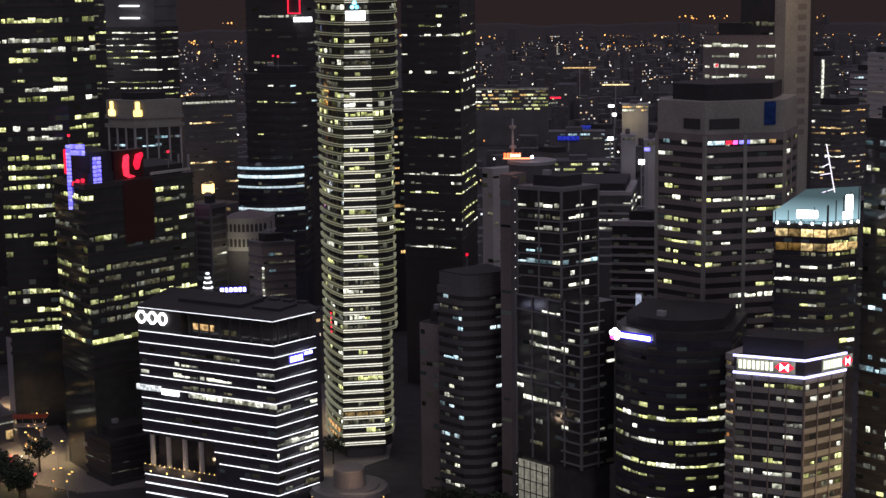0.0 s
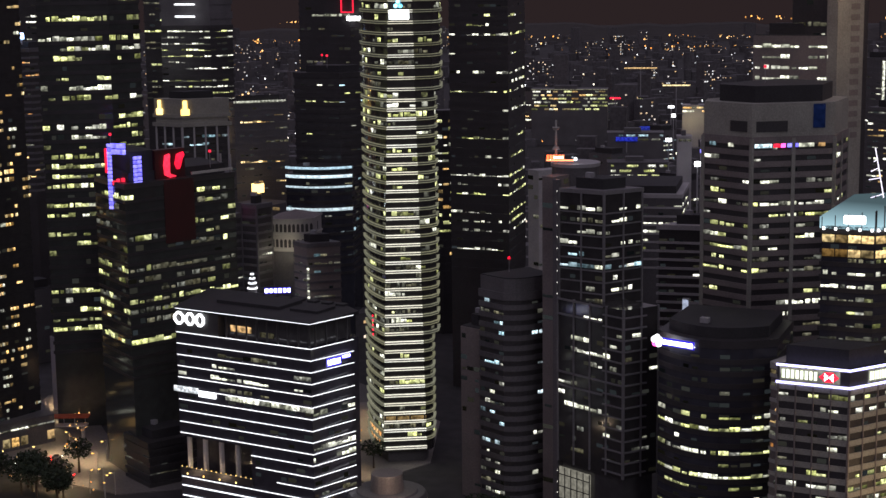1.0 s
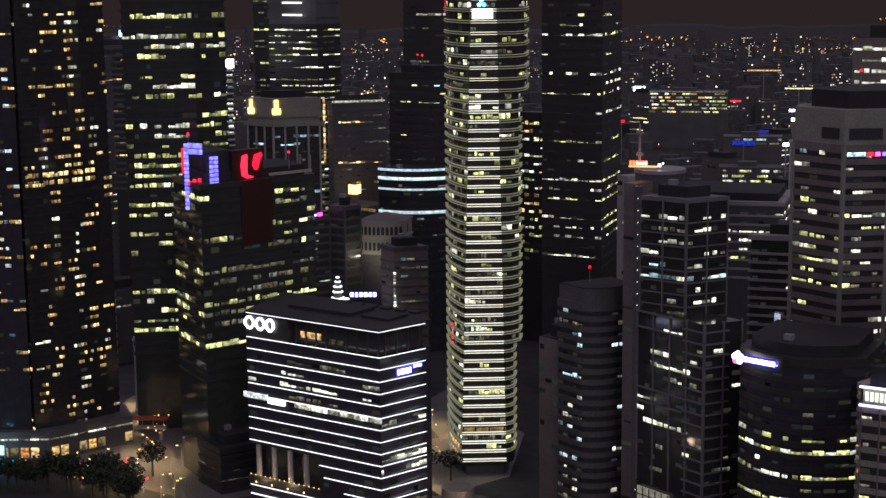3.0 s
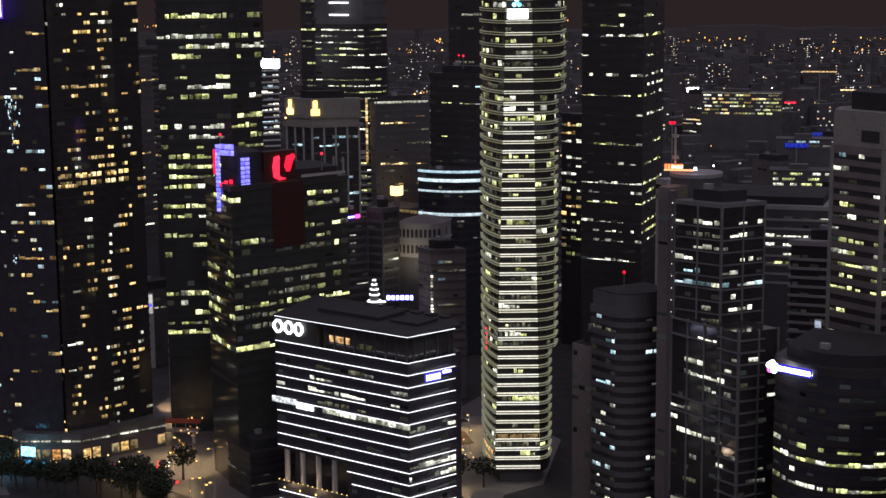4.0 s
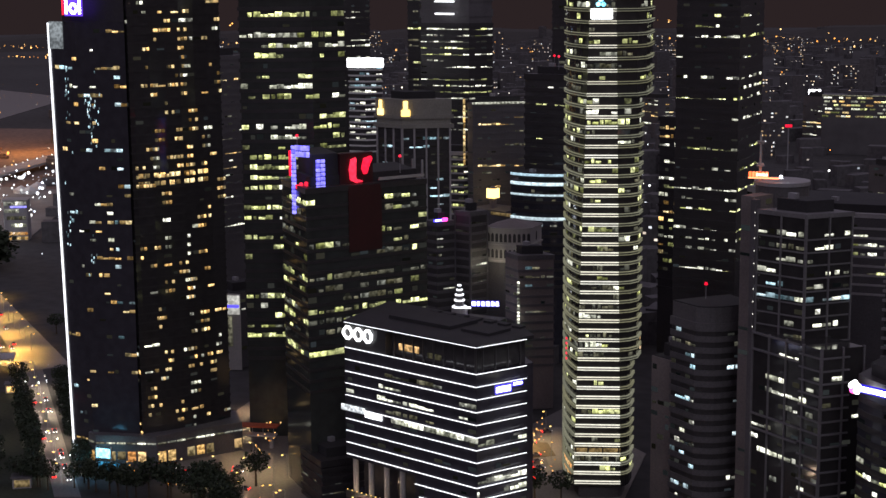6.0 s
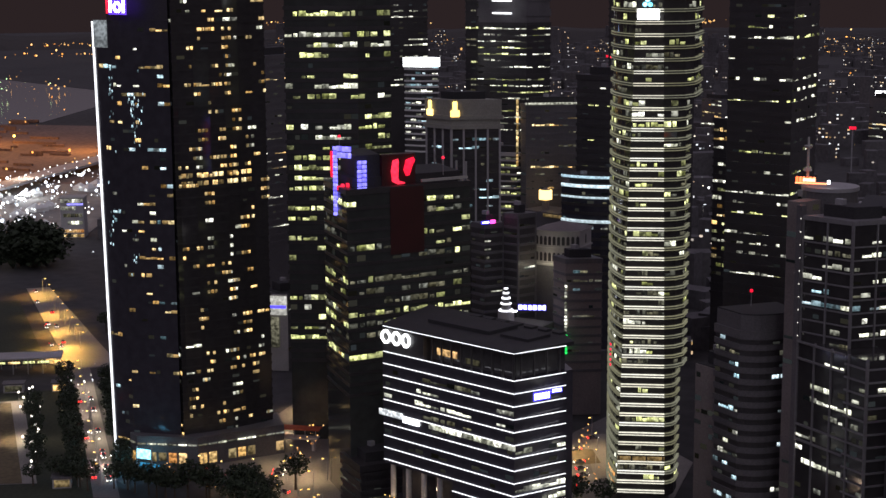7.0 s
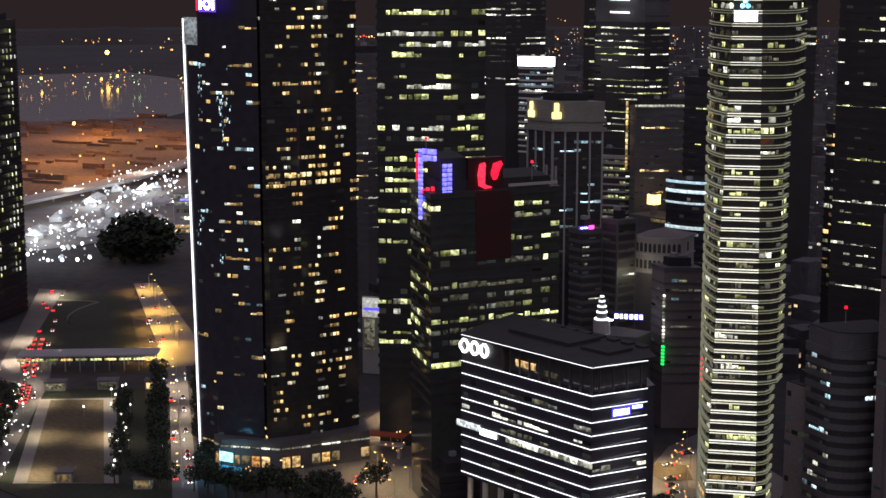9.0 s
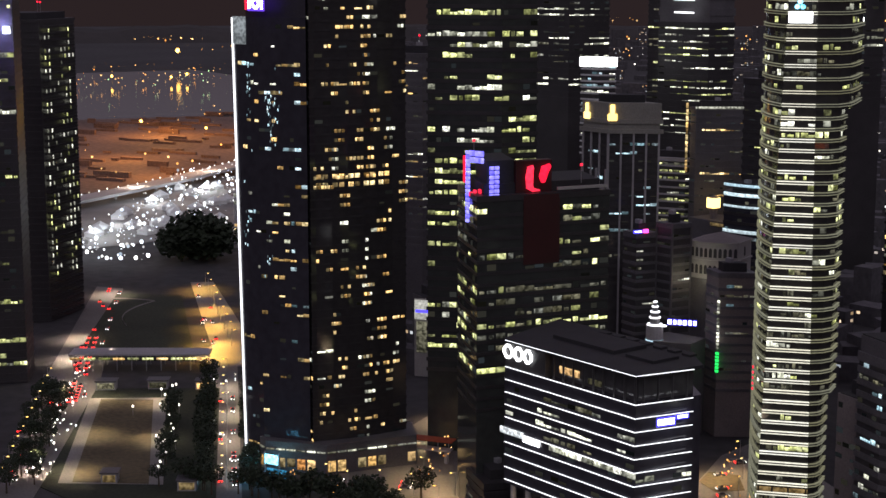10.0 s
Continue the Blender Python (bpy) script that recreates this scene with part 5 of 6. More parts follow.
for a, w, length, turn in fronts([(-14, -20), (-8, -21), (12, -6), (22, 30), (6, 40), (-14, 4)]):
    n_ = int(length / 4)
    for k in range(n_):
        p = a + w * (length * (k + 0.5) / n_)
        if rng_t.random() < 0.8:
            part("shop_window", box(-1.6, 1.6, -0.2, 0.2, rng_t.uniform(0.8, 2.2), 5.4), LIT[rng_t.choice(("warm", "warm", "warm", "orange"))], shop, at=pose(p.x, p.y, 0, 0, 0, turn))
        part("awning_light", box(-1.7, 1.7, -0.7, 0.2, 8.6, 9.1), LIT["white" if k % 3 else "dim"], shop, at=pose(p.x, p.y, 0, 0, 0, turn))
vid = thing("video_screen", "bright cyan video screen by the tower foot", "screen", -191.5, -9.5, 0, 22)
part("screen", bevelled(box(0, 6.4, -0.3, 0.3, 5.2, 9.0), 0.1), SCREEN, vid)
part("lower_screen", box(1, 10, -0.4, 0.2, 0.6, 3.6), glowing("screen_dim", (0.05, 0.4, 0.75), (0.1, 0.5, 0.85), 0.5, 0.6, 0.9), vid)
part("frame", joined([box(-0.4, 0.0, -0.3, 0.4, 0, 10), box(6.4, 6.8, -0.3, 0.4, 0, 10)]), STEEL, vid)
lamp("screen_light", -190, -18, 6, 2600, (0.15, 0.6, 1.0), 3)
tower("avenue_tower", "dark tower with cool lit windows beside the avenue", block((-395, -47), (-383, -22), (-409, -7)), 196, 3.7, bay=3.0, glass=BLACK, band=BLACK, band_h=0.9, lit=0.5, palette=("cool", "white", "green", "green"), seed=46, pane=2.3, hold=0.7, most=130, dim=0.1)
spot = thing("facade_floodlight", "blue-white floodlight on the wall of a dark tower", "floodlight", -380.9, -26.0, 163.6)
part("bracket", box(-2.4, 0.0, -0.2, 0.2, -0.4, 0.1), STEEL, spot)
part("lens", cylinder(1.7, 1.5, 0.1, 3.2, 14), glowing("floodlight_violet_white", (0.66, 0.70, 1.0), (0.7, 0.74, 1.0), 6.0, 0, 0.9), spot)
lamp("tower_floodlight", -375, -33, 166.5, 14000, (0.38, 0.34, 1.0), 1)
LTP = block((-515, 18), (-499.5, 43), (-523, 74.5))
lt = tower("balcony_tower", "dark residential tower with saw-tooth balconies", LTP, 164, 3.6, bay=2.2, glass=BLACK, band=BLACK, band_h=0.8, band_out=0.3, lit=0.0, palette=("white", "white", "green"), seed=42, pane=2.0, dim=0.0, category="residential tower")
lq = (lt.location.x, lt.location.y)
x, y, turn = on_front(LTP, 1, 0, 0)
u_ = Vector((math.cos(radians(turn)), math.sin(radians(turn))))
row_ = bpy.data.meshes.new("balcony")
teeth = [(0.0, -0.2)]
for j in range(8):
    teeth += [(2.2 + 4.4 * j, -2.6), (4.4 + 4.4 * j, -0.2)]
v_, f_ = prism(teeth + [(35.2, 0.4), (0, 0.4)], 0, 1.1)
row_.from_pydata(v_, [], f_)
row_.materials.append(BLACK)
teeth_rng = random.Random(52)
tooth_white, tooth_green = pane_mesh("window", 1.7, 1.9, LIT["white"]), pane_mesh("window", 1.7, 1.9, LIT["green"])
for k in range(6, 44):
    for j in range(8):
        if teeth_rng.random() < (0.62 if j in (0, 1, 5, 6) else 0.22):
            q_ = Vector((x, y)) + u_ * (3.3 + 4.4 * j) + Vector((u_.y, -u_.x)) * 1.5
            piece("window", teeth_rng.choice((tooth_white, tooth_white, tooth_green)), lt, at=pose(q_.x - lq[0], q_.y - lq[1], 3.6 * k + 3.2, 0, 0, turn + 40))
for k in range(45):
    piece("balcony", row_, lt, at=pose(x - lq[0] + u_.x * 2, y - lq[1] + u_.y * 2, 3.6 * k + 2, 0, 0, turn))
tower("flats_tower", "slim dark tower with a column of small stair lights", block((-336, 158), (-322, 166), (-322, 186)), 150, 3.8, bay=2.4, glass=DARKSTONE, band=DARKSTONE, band_h=1.4, lit=0.10, palette=("dim", "white", "warm"), seed=43, low_lit=60, pane=1.3, category="residential tower")
tower("flats_tower", "distant dark tower with blue-white roof lamp", block((-420, 262), (-398, 272), (-394, 292)), 150, 3.8, bay=2.8, glass=BLACK, band=DARKSTONE, band_h=1.4, lit=0.12, palette=("warm", "dim", "orange"), seed=44, low_lit=70, pane=1.5, category="residential tower")
tower("far_office_tower", "distant tower with white lit floors", block((-640, 500), (-600, 516), (-588, 546)), 178, 4.4, bay=4, glass=BLACK, band=BLACK, band_h=1.4, lit=0.34, palette=("white", "white", "dim"), seed=45, pane=2.0, hold=0.8, low_lit=100, most=80)
tower("far_office_tower", "distant dark tower with red roof lamps", block((-560, 560), (-536, 570), (-530, 590)), 172, 4.4, bay=4, glass=BLACK, band=BLACK, band_h=1.4, lit=0.14, palette=("green", "dim"), seed=46, pane=2.0, low_lit=90, most=60)

# ---- low buildings along the quay ----
pav = thing("round_pavilion", "round restaurant pavilion with a drum on its roof", "pavilion", 14.5, 24)
part("hall", cylinder(13.2, 13.2, 0, 11.5, 32), GLASS, pav)
part("roof_disc", cylinder(14.6, 13.6, 11.5, 13.2, 40), DARKSTONE, pav, "dark grey disc roof")
part("roof_step", cylinder(11.0, 10.6, 13.2, 13.8, 32), DARKSTONE, pav)
part("drum", cylinder(6.0, 5.6, 13.8, 20.0, 24), BROWNSTONE, pav, "warm lit drum on the roof")
for k in range(14):
    a = 2 * math.pi * k / 14
    part("eave_lamp", cylinder(0.22, 0.22, 11.0, 11.4, 6, 14.2 * math.cos(a), 14.2 * math.sin(a)), LAMPGOLD, pav)
lamp("pavilion_lamp", 24, 13, 21, 1500, (1.0, 0.72, 0.5), 1)
tower("car_park", "low car park with open dark floors", block((-108, 24), (-90, 17), (-82, 36)), 17, 3.4, bay=4, glass=BLACK, band=BLACK, band_h=1.5, band_out=0.6, lit=0.04, palette=("dim", "dim"), seed=50, pane=0.9, category="car park")
tower("blank_block", "low windowless concrete block", block((-206, 84), (-190, 78), (-180, 96)), 34, 4, bay=4, glass=CONCRETE, lit=0.0, seed=51, category="building")
tower("blank_block", "low dark block beside the lane", block((-178, 100), (-166, 96), (-158, 118)), 46, 4, bay=4, glass=DARKSTONE, band=DARKSTONE, lit=0.05, palette=("dim",), seed=52, category="building")
tower("lane_building", "low building with a white lit gable wall", block((-292, 137), (-278, 134.5), (-271, 156)), 38, 4, bay=4, glass=DARKSTONE, lit=0.1, palette=("white", "dim"), seed=53, category="building")
gab = thing("lit_gable", "white floodlit gable wall with a blue strip between the towers", "wall", -276.6, 132.6, 0, 35)
part("wall", box(-5.2, 5.2, 0.3, 1.2, 0, 38), PALE, gab)
# the gable's floodlighting is painted: this wall panel glows by itself
part("panel", bevelled(box(-5.0, 5.0, -0.3, 0.3, 28, 37.4), 0.1), glowing("gable_white", (0.85, 0.84, 0.78), (0.9, 0.88, 0.82), 0.55, 0.4, 0.9), gab)
part("sign_strip", box(-4.4, 4.8, -0.5, -0.28, 31.4, 32.8), SIGNBLUE, gab)
part("lit_stair", box(-4.0, 1.0, -0.4, 0.28, 12, 27), LIT["dim"], gab, "dim lit stair front")
foot = thing("footbridge", "covered footbridge with a red-lit roof over the street", "footbridge", -172, 50, 0, 32)
part("deck", bevelled(box(-14, 14, -2.2, 2.2, 5.0, 5.7), 0.1), CONCRETE, foot)
part("roof", bevelled(box(-15, 15, -2.8, 2.8, 9.0, 9.6), 0.1), surface("red_roof", (0.42, 0.08, 0.03), 0.7), foot)
for k in range(7):
    part("post", cylinder(0.15, 0.15, 5.7, 9.0, 8, -13.5 + 4.5 * k, -2.0), STEEL, foot)
for s_x in (-12, 12):
    part("pier", box(s_x - 0.6, s_x + 0.6, -1.2, 1.2, 0, 5.0), CONCRETE, foot)
part("ceiling_lamp", box(-13, 13, -0.2, 0.2, 8.7, 8.9), LIT["orange"], foot)
canopy = thing("park_canopy", "long low canopy with lamps under its roof", "canopy", -376, 34, 0, 53)
part("roof", bevelled(box(-34, 34, -7, 7, 7.4, 8.2), 0.1), CONCRETE, canopy)
for k in range(10):
    for s_y in (-6.4, 6.4):
        part("post", cylinder(0.25, 0.25, 0, 7.4, 8, -32 + 7.1 * k, s_y), STEEL, canopy)
    part("lamp_strip", box(-33.5 + 7 * k, -28 + 7 * k, -6.9, -6.5, 5.4, 6.4), LIT["green" if k % 3 else "warm"], canopy)
for x, y, w in ((-349, 2, 9), (-336, 22, 9), (-322, 38, 7), (-222, -60, 6), (-196, -41, 7)):
    h = thing("park_kiosk", "small park kiosk with a warm lit front", "kiosk", x, y, 0, 53)
    part("cabin", box(-w / 2, w / 2, -3, 3, 0, 4), CONCRETE, h)
    part("roof", bevelled(box(-w / 2 - 0.6, w / 2 + 0.6, -3.6, 3.6, 4, 4.5), 0.1), DARKSTONE, h)
    part("lit_front", box(-w / 2 + 0.6, w / 2 - 0.6, -3.2, -2.95, 0.6, 3.4), LIT["warm" if w < 8 else "dim"], h)

for k in (1, 2):
    lamp("viaduct_lamp", (deck[k][0] + deck[k + 1][0]) / 2, (deck[k][1] + deck[k + 1][1]) / 2, 17, 16000, (1.0, 0.86, 0.70), 2, down=True)

hall = thing("waterfront_building", "four-storey waterfront building with bright white and orange lit floors", "building", -701.2, 279.9, 0, 47)
part("body", bevelled(box(0, 17, 0, 14, -0.3, 29), 0.3), CONCRETE, hall)
part("roof_edge", box(-0.6, 17.6, -0.8, 14.6, 29, 30), PALE, hall)
part("sign_line", box(5, 16.6, -0.5, -0.1, 24.2, 25.4), NEONBLUE, hall)
for z, h, m_, x0, x1 in ((25.8, 2.8, LIT["white"], 0.4, 16.6), (20.6, 2.6, LIT["white"], 0.4, 11), (15.4, 2.6, LIT["dim"], 2, 16), (10.0, 2.4, LIT["white"], 5, 16.4), (4.0, 2.2, LIT["orange"], 0.4, 16.6), (0.6, 2.2, LIT["warm"], 0.4, 16.6)):
    x = x0
    while x < x1 - 1.5:
        part("window", box(x, min(x1, x + 2.5), -0.25, 0.1, z, z + h), m_, hall)
        x += 2.8

# ---- festival tents and lamps ----
fest_rng = random.Random(77)
tent_src = None
for k in range(34):
    x, y = fest_rng.uniform(-930, -720), 0
    y = 175 + (-720 - x) * 0.95 + fest_rng.uniform(-25, 95)
    if tent_src is None:
        tent_src = thing("festival_tent", "white peaked festival tent lit from inside", "tent", x, y, 0, fest_rng.uniform(0, 90), "tents on the festival ground")
        part("skirt", box(-5, 5, -5, 5, 0, 3), WHITEPANEL, tent_src)
        part("peak", ([(-5.4, -5.4, 3), (5.4, -5.4, 3), (5.4, 5.4, 3), (-5.4, 5.4, 3), (0, 0, 7)], [(0, 1, 4), (1, 2, 4), (2, 3, 4), (3, 0, 4), (3, 2, 1, 0)]), WHITEPANEL, tent_src)
    else:
        copy_thing(tent_src, pose(x, y, 0, 0, 0, fest_rng.uniform(0, 90)))


def dots(name, label, category, places, sizes, material):
    solids = []
    for (x, y, z), r in zip(places, sizes):
        v = [(x + r, y, z), (x, y + r, z), (x - r, y, z), (x, y - r, z), (x, y, z + r), (x, y, z - r)]
        f = [(0, 1, 4), (1, 2, 4), (2, 3, 4), (3, 0, 4), (1, 0, 5), (2, 1, 5), (3, 2, 5), (0, 3, 5)]
        if r > 0.75:
            rings = [(x + r * math.cos(b) * math.cos(a), y + r * math.cos(b) * math.sin(a), z + r * math.sin(b)) for b in (-0.9, 0.0, 0.9) for a in (0.785 * q for q in range(8))]
            v = rings + [(x, y, z - r), (x, y, z + r)]
            f = [(8 * k + q, 8 * k + (q + 1) % 8, 8 * k + 8 + (q + 1) % 8, 8 * k + 8 + q) for k in (0, 1) for q in range(8)]
            f += [(24, (q + 1) % 8, q) for q in range(8)] + [(25, 16 + q, 16 + (q + 1) % 8) for q in range(8)]
        solids.append((v, f))
    return tagged(part(name, joined(solids), material), label, category, kind="stuff")


pl = []
for k in range(70):
    s_, o_ = fest_rng.random(), fest_rng.random() ** 1.6
    pl.append((-640 + 30 * s_ - 110 * o_, 118 + 40 * s_ + 60 * o_ + fest_rng.uniform(-15, 15), fest_rng.uniform(4, 12)))
for k in range(330):
    x = fest_rng.uniform(-990, -660)
    pl.append((x, 170 + (-700 - x) * 0.86 + fest_rng.uniform(-20, 120), fest_rng.uniform(4, 13)))
dots("festival_lamps", "crowd of bright white lamps on the festival ground", "lamps", pl, [fest_rng.choice((0.3, 0.4, 0.6, 0.8, 1.3)) for _ in pl], glowing("festival_lamp_light", (0.70, 0.82, 1.0), (1.0, 0.97, 0.92), 4.0, 0, 0.1, True))
pl = []
for k in range(4):
    (ax, ay), (bx, by) = deck[k], deck[k + 1]
    for j in range(9):
        s = (j + 0.5) / 9
        pl.append((ax + (bx - ax) * s + fest_rng.uniform(-4, 4), ay + (by - ay) * s, 10.0))
dots("viaduct_lamps", "row of warm lamps along the elevated highway", "lamps", pl, [0.7] * len(pl), DOT_WHITE)

# ---- the port beyond ----
port = random.Random(9)
stack = []
for k in range(190):
    x, y = port.uniform(-1520, -1010), port.uniform(300, 900)
    if abs((y - 350) - 0.52 * (-1010 - x)) < 150:
        w, d, h = port.uniform(6, 40), port.uniform(2.5, 5), port.choice((2.6, 2.6, 5.2))
        c, s = math.cos(0.5), math.sin(0.5)
        q = [(-w / 2, -d / 2), (w / 2, -d / 2), (w / 2, d / 2), (-w / 2, d / 2)]
        stack.append(prism([(x + a * c - b * s, y + a * s + b * c) for a, b in q], 0.05, h))
tagged(part("container_stacks", joined(stack), surface("container_steel", (0.20, 0.12, 0.085), 0.7, 0.0, 0.1, 0.6)), "stacked shipping containers under orange light", "containers", kind="stuff")
pl = []
for k in range(110):
    s, out_ = port.uniform(-0.15, 1.1), port.uniform(0, 1) ** 1.5
    ax, ay = -2000 + 120 * s - 420 * out_, 700 + 330 * s + 190 * out_
    pl.append((ax, ay, port.uniform(6, 16)))
for k in range(45):
    x = port.uniform(-1560, -1020)
    pl.append((x, 370 + (-1020 - x) * 0.5 + port.uniform(-110, 150), port.uniform(5, 10)))
dots("port_lamps", "scattered orange lamps over the port", "lamps", pl, [port.choice((0.35, 0.5, 0.8, 1.1)) for _ in pl], DOT_ORANGE)
pl = [(-1985 + 150 * port.random() - 90 * port.random(), 690 + 340 * port.random(), port.uniform(6, 22)) for k in range(34)]
dots("shore_lamps", "pale green and white lamps along the far shore", "lamps", pl, [port.choice((0.4, 0.6, 0.9)) for _ in pl], glowing("shore_light", (0.55, 1.0, 0.45), (1.0, 0.85, 0.5), 2.2, 0, 0.2, True))
dots("port_masts_lamps", "large golden mast lamps over the far quay", "lamps", [(-2335, 1135, 34), (-2090, 880, 12), (-2040, 960, 10), (-1416, 579, 9), (-1300, 600, 9), (-2060, 1000, 12)], [4.0, 2.0, 1.8, 1.9, 1.4, 2.0], glowing("mast_lamp_light", (1.0, 0.45, 0.06), (1.0, 0.55, 0.12), 9.0, 0, 0.9))

# ---- trees ----


def tree(label, x, y, size, seed):
    rng = random.Random(seed)
    t = thing("tree", label, "tree", x, y, 0, group="street trees")
    limbs = [cylinder(0.32, 0.18, 0, 4.2, 8)]
    for k in range(5):
        a, tip = 2 * math.pi * k / 5 + rng.random(), rng.uniform(1.5, 2.6)
        base_v, f = cylinder(0.14, 0.05, 0, 1, 6)
        limbs.append(([(vx + math.cos(a) * tip * vz, vy + math.sin(a) * tip * vz, 3.6 + 3.2 * vz) for vx, vy, vz in base_v], f))
    part("trunk", joined(limbs), BARK, t)
    vs, fs = [], []
    for k in range(420):
        while True:
            p = Vector((rng.uniform(-1, 1), rng.uniform(-1, 1), rng.uniform(-0.7, 1)))
            if 0.25 < p.length < 1.0 and noise.noise(p * 2.3 + Vector((seed, 0, 0))) > -0.18:
                break
        c = Vector((p.x * 3.6, p.y * 3.6, 6.2 + p.z * 2.7))
        u = Vector((rng.uniform(-1, 1), rng.uniform(-1, 1), rng.uniform(-0.6, 0.6))).normalized() * rng.uniform(0.25, 0.55)
        w = u.cross(Vector((rng.uniform(-1, 1), rng.uniform(-1, 1), 1))).normalized() * rng.uniform(0.2, 0.45)
        o = len(vs)
        vs += [tuple(c + u), tuple(c + w), tuple(c - u), tuple(c - w + Vector((0, 0, -0.15)))]
        fs += [(o, o + 1, o + 2, o + 3)]
    part("crown", (vs, fs), LEAF, t)
    t.scale = (size, size, size)
    return t


trees = [tree("dark leafy street tree with an uneven crown", -150, -22, 1.3, 1), tree("dark spreading rain tree in the park", -133, 0, 1.5, 2), tree("round dark tree at the street corner", -128, 18, 1.6, 3)]
tr = random.Random(21)
spots = [(-205 + 5.2 * k, -45 + 2.6 * k + tr.uniform(-5, 5)) for k in range(18)] + [(-118 + tr.uniform(-10, 10), -16 + 6 * tr.random()) for k in range(5)]
spots += [(-350 + 8.4 * k + tr.uniform(-1, 1), -28 - 4.9 * k + tr.uniform(-3, 3)) for k in range(15)] + [(-346 + 8.4 * k + tr.uniform(-2, 2), -22 - 4.9 * k + tr.uniform(-3, 3)) for k in range(14)]
for side in (-9.5, 9.0):
    spots += [(-186 - 6.6 * k + 0.518 * side, -30 + 4.0 * k + 0.857 * side + tr.uniform(-0.8, 0.8)) for k in range(21)]
spots += [(-222 - 9.4 * k, -36 + 5.6 * k + tr.uniform(-1.5, 1.5)) for k in range(9)]
for k in range(16):
    a, r = tr.uniform(0, 2 * math.pi), tr.random() ** 0.5
    spots.append((-627 + 0.60 * 19 * r * math.cos(a) - 0.8 * 16 * r * math.sin(a), 201 + 0.8 * 19 * r * math.cos(a) + 0.6 * 16 * r * math.sin(a)))
spots += [(-60 + 8 * k, 66 + 3 * k + tr.uniform(-3, 3)) for k in range(5)] + [(40 + 6 * k, 44 - 2 * k) for k in range(6)] + [(84 + 4 * k, 28) for k in range(3)]
spots += [(-400 + tr.uniform(-30, 30), 140 + tr.uniform(-18, 18)) for k in range(8)]
for k, (x, y) in enumerate(spots):
    s = trees[k % 3]
    g = tr.uniform(1.1, 1.8) * (3.4 if x < -585 else 0.8 if x < -180 else 1.0)
    c = copy_thing(s, pose(x, y, -3.0 * g if x < -585 else 0, 0, 0, tr.uniform(0, 360)))  # old trees branch from the ground
    c.scale = (g, g, g * tr.uniform(0.85, 1.15))

# ---- street lamps and cars ----
post = thing("street_lamp", "tall street lamp with a small warm head", "street lamp", -150, 14, 0, 0, "street lamps")
part("pole", cylinder(0.14, 0.08, 0, 9, 8), STEEL, post)
part("arm", box(0, 1.6, -0.06, 0.06, 8.9, 9.05), STEEL, post)
part("lamp_head", bevelled(box(1.2, 2.1, -0.25, 0.25, 8.6, 8.9), 0.06), LAMPGOLD, post)
for k in range(12):
    copy_thing(post, pose(-238 - 12 * k, -98 + 7.3 * k, 0, 0, 0, 60))
for k in range(12):
    copy_thing(post, pose(-186 - 13.5 * k, -30 + 8.0 * k, 0, 0, 0, 240))
for k in range(9):
    copy_thing(post, pose(-388 - 18 * k, 92 + 8.4 * k, 0, 0, 0, 60))
for k in range(8):
    copy_thing(post, pose(-166 + 10 * k, 2 + tr.uniform(-3, 3), 0, 0, 0, tr.uniform(0, 360)))
for x, y in ((-92, 150), (-76, 134), (-62, 116), (-48, 92), (-205, 100), (-188, 84), (-112, 40), (-86, 66), (-72, 84)):
    copy_thing(post, pose(x, y, 0, 0, 0, tr.uniform(0, 360)))
park = thing("park_light", "short park lamp with a white globe", "park lamp", -300, -10, 0, 0, "park lamps")
part("pole", cylinder(0.08, 0.06, 0, 4, 6), STEEL, park)
part("globe", cylinder(0.45, 0.36, 4, 4.8, 8), glowing("park_globe", (1.0, 0.93, 0.80), (1.0, 0.95, 0.85), 3.0, 0, 0.9), park)
for k in range(40):
    s = tr.random()
    side = tr.choice((-1, 1))
    copy_thing(park, pose(-225 - 112 * s + side * tr.uniform(9, 16), -62 + 64 * s - 0 + side * tr.uniform(15, 24), 0))

for x, y in ((-214, 104), (-206, 96), (-198, 88), (-190, 80), (-183, 70), (-150, 36), (-138, 22), (-128, 34), (-120, 20), (-104, 6), (-98, 0), (-92, -6)):
    copy_thing(post, pose(x, y, 0, 0, 0, tr.uniform(0, 360)))
path_rng, pl = random.Random(83), []
for k in range(80):
    s_, side = path_rng.random(), path_rng.choice((-42, -37, 23, 28, 34))
    pl.append((-205 - 150 * s_ + 0.51 * side, -50 + 86 * s_ + 0.86 * side + path_rng.uniform(-4, 4), path_rng.uniform(4, 9)))
dots("park_path_lamps", "strewn warm-white lamps along the park paths", "lamps", pl, [path_rng.choice((0.25, 0.35, 0.5)) for _ in pl], DOT_WHITE)
pl = []
for (ax, ay), (bx, by), n_ in (((-130, 18), (-212, 106), 46), ((-98, 152), (-44, 88), 30), ((-180, -8), (-100, -4), 26)):
    for k in range(n_):
        s_ = path_rng.random()
        pl.append((ax + (bx - ax) * s_ + path_rng.uniform(-5, 5), ay + (by - ay) * s_ + path_rng.uniform(-4, 4), path_rng.uniform(2.5, 7)))
dots("lane_lamps", "warm shop and street lamps strewn along the lanes", "lamps", pl, [path_rng.choice((0.2, 0.3, 0.45)) for _ in pl], DOT_ORANGE)
car_paint = surface("car_paint", (0.10, 0.10, 0.11), 0.3, 0.2, 1, 0.2)
car = thing("car", "dark saloon car with its lights on", "car", -160, 12, 0.06, 0, "cars on the roads")
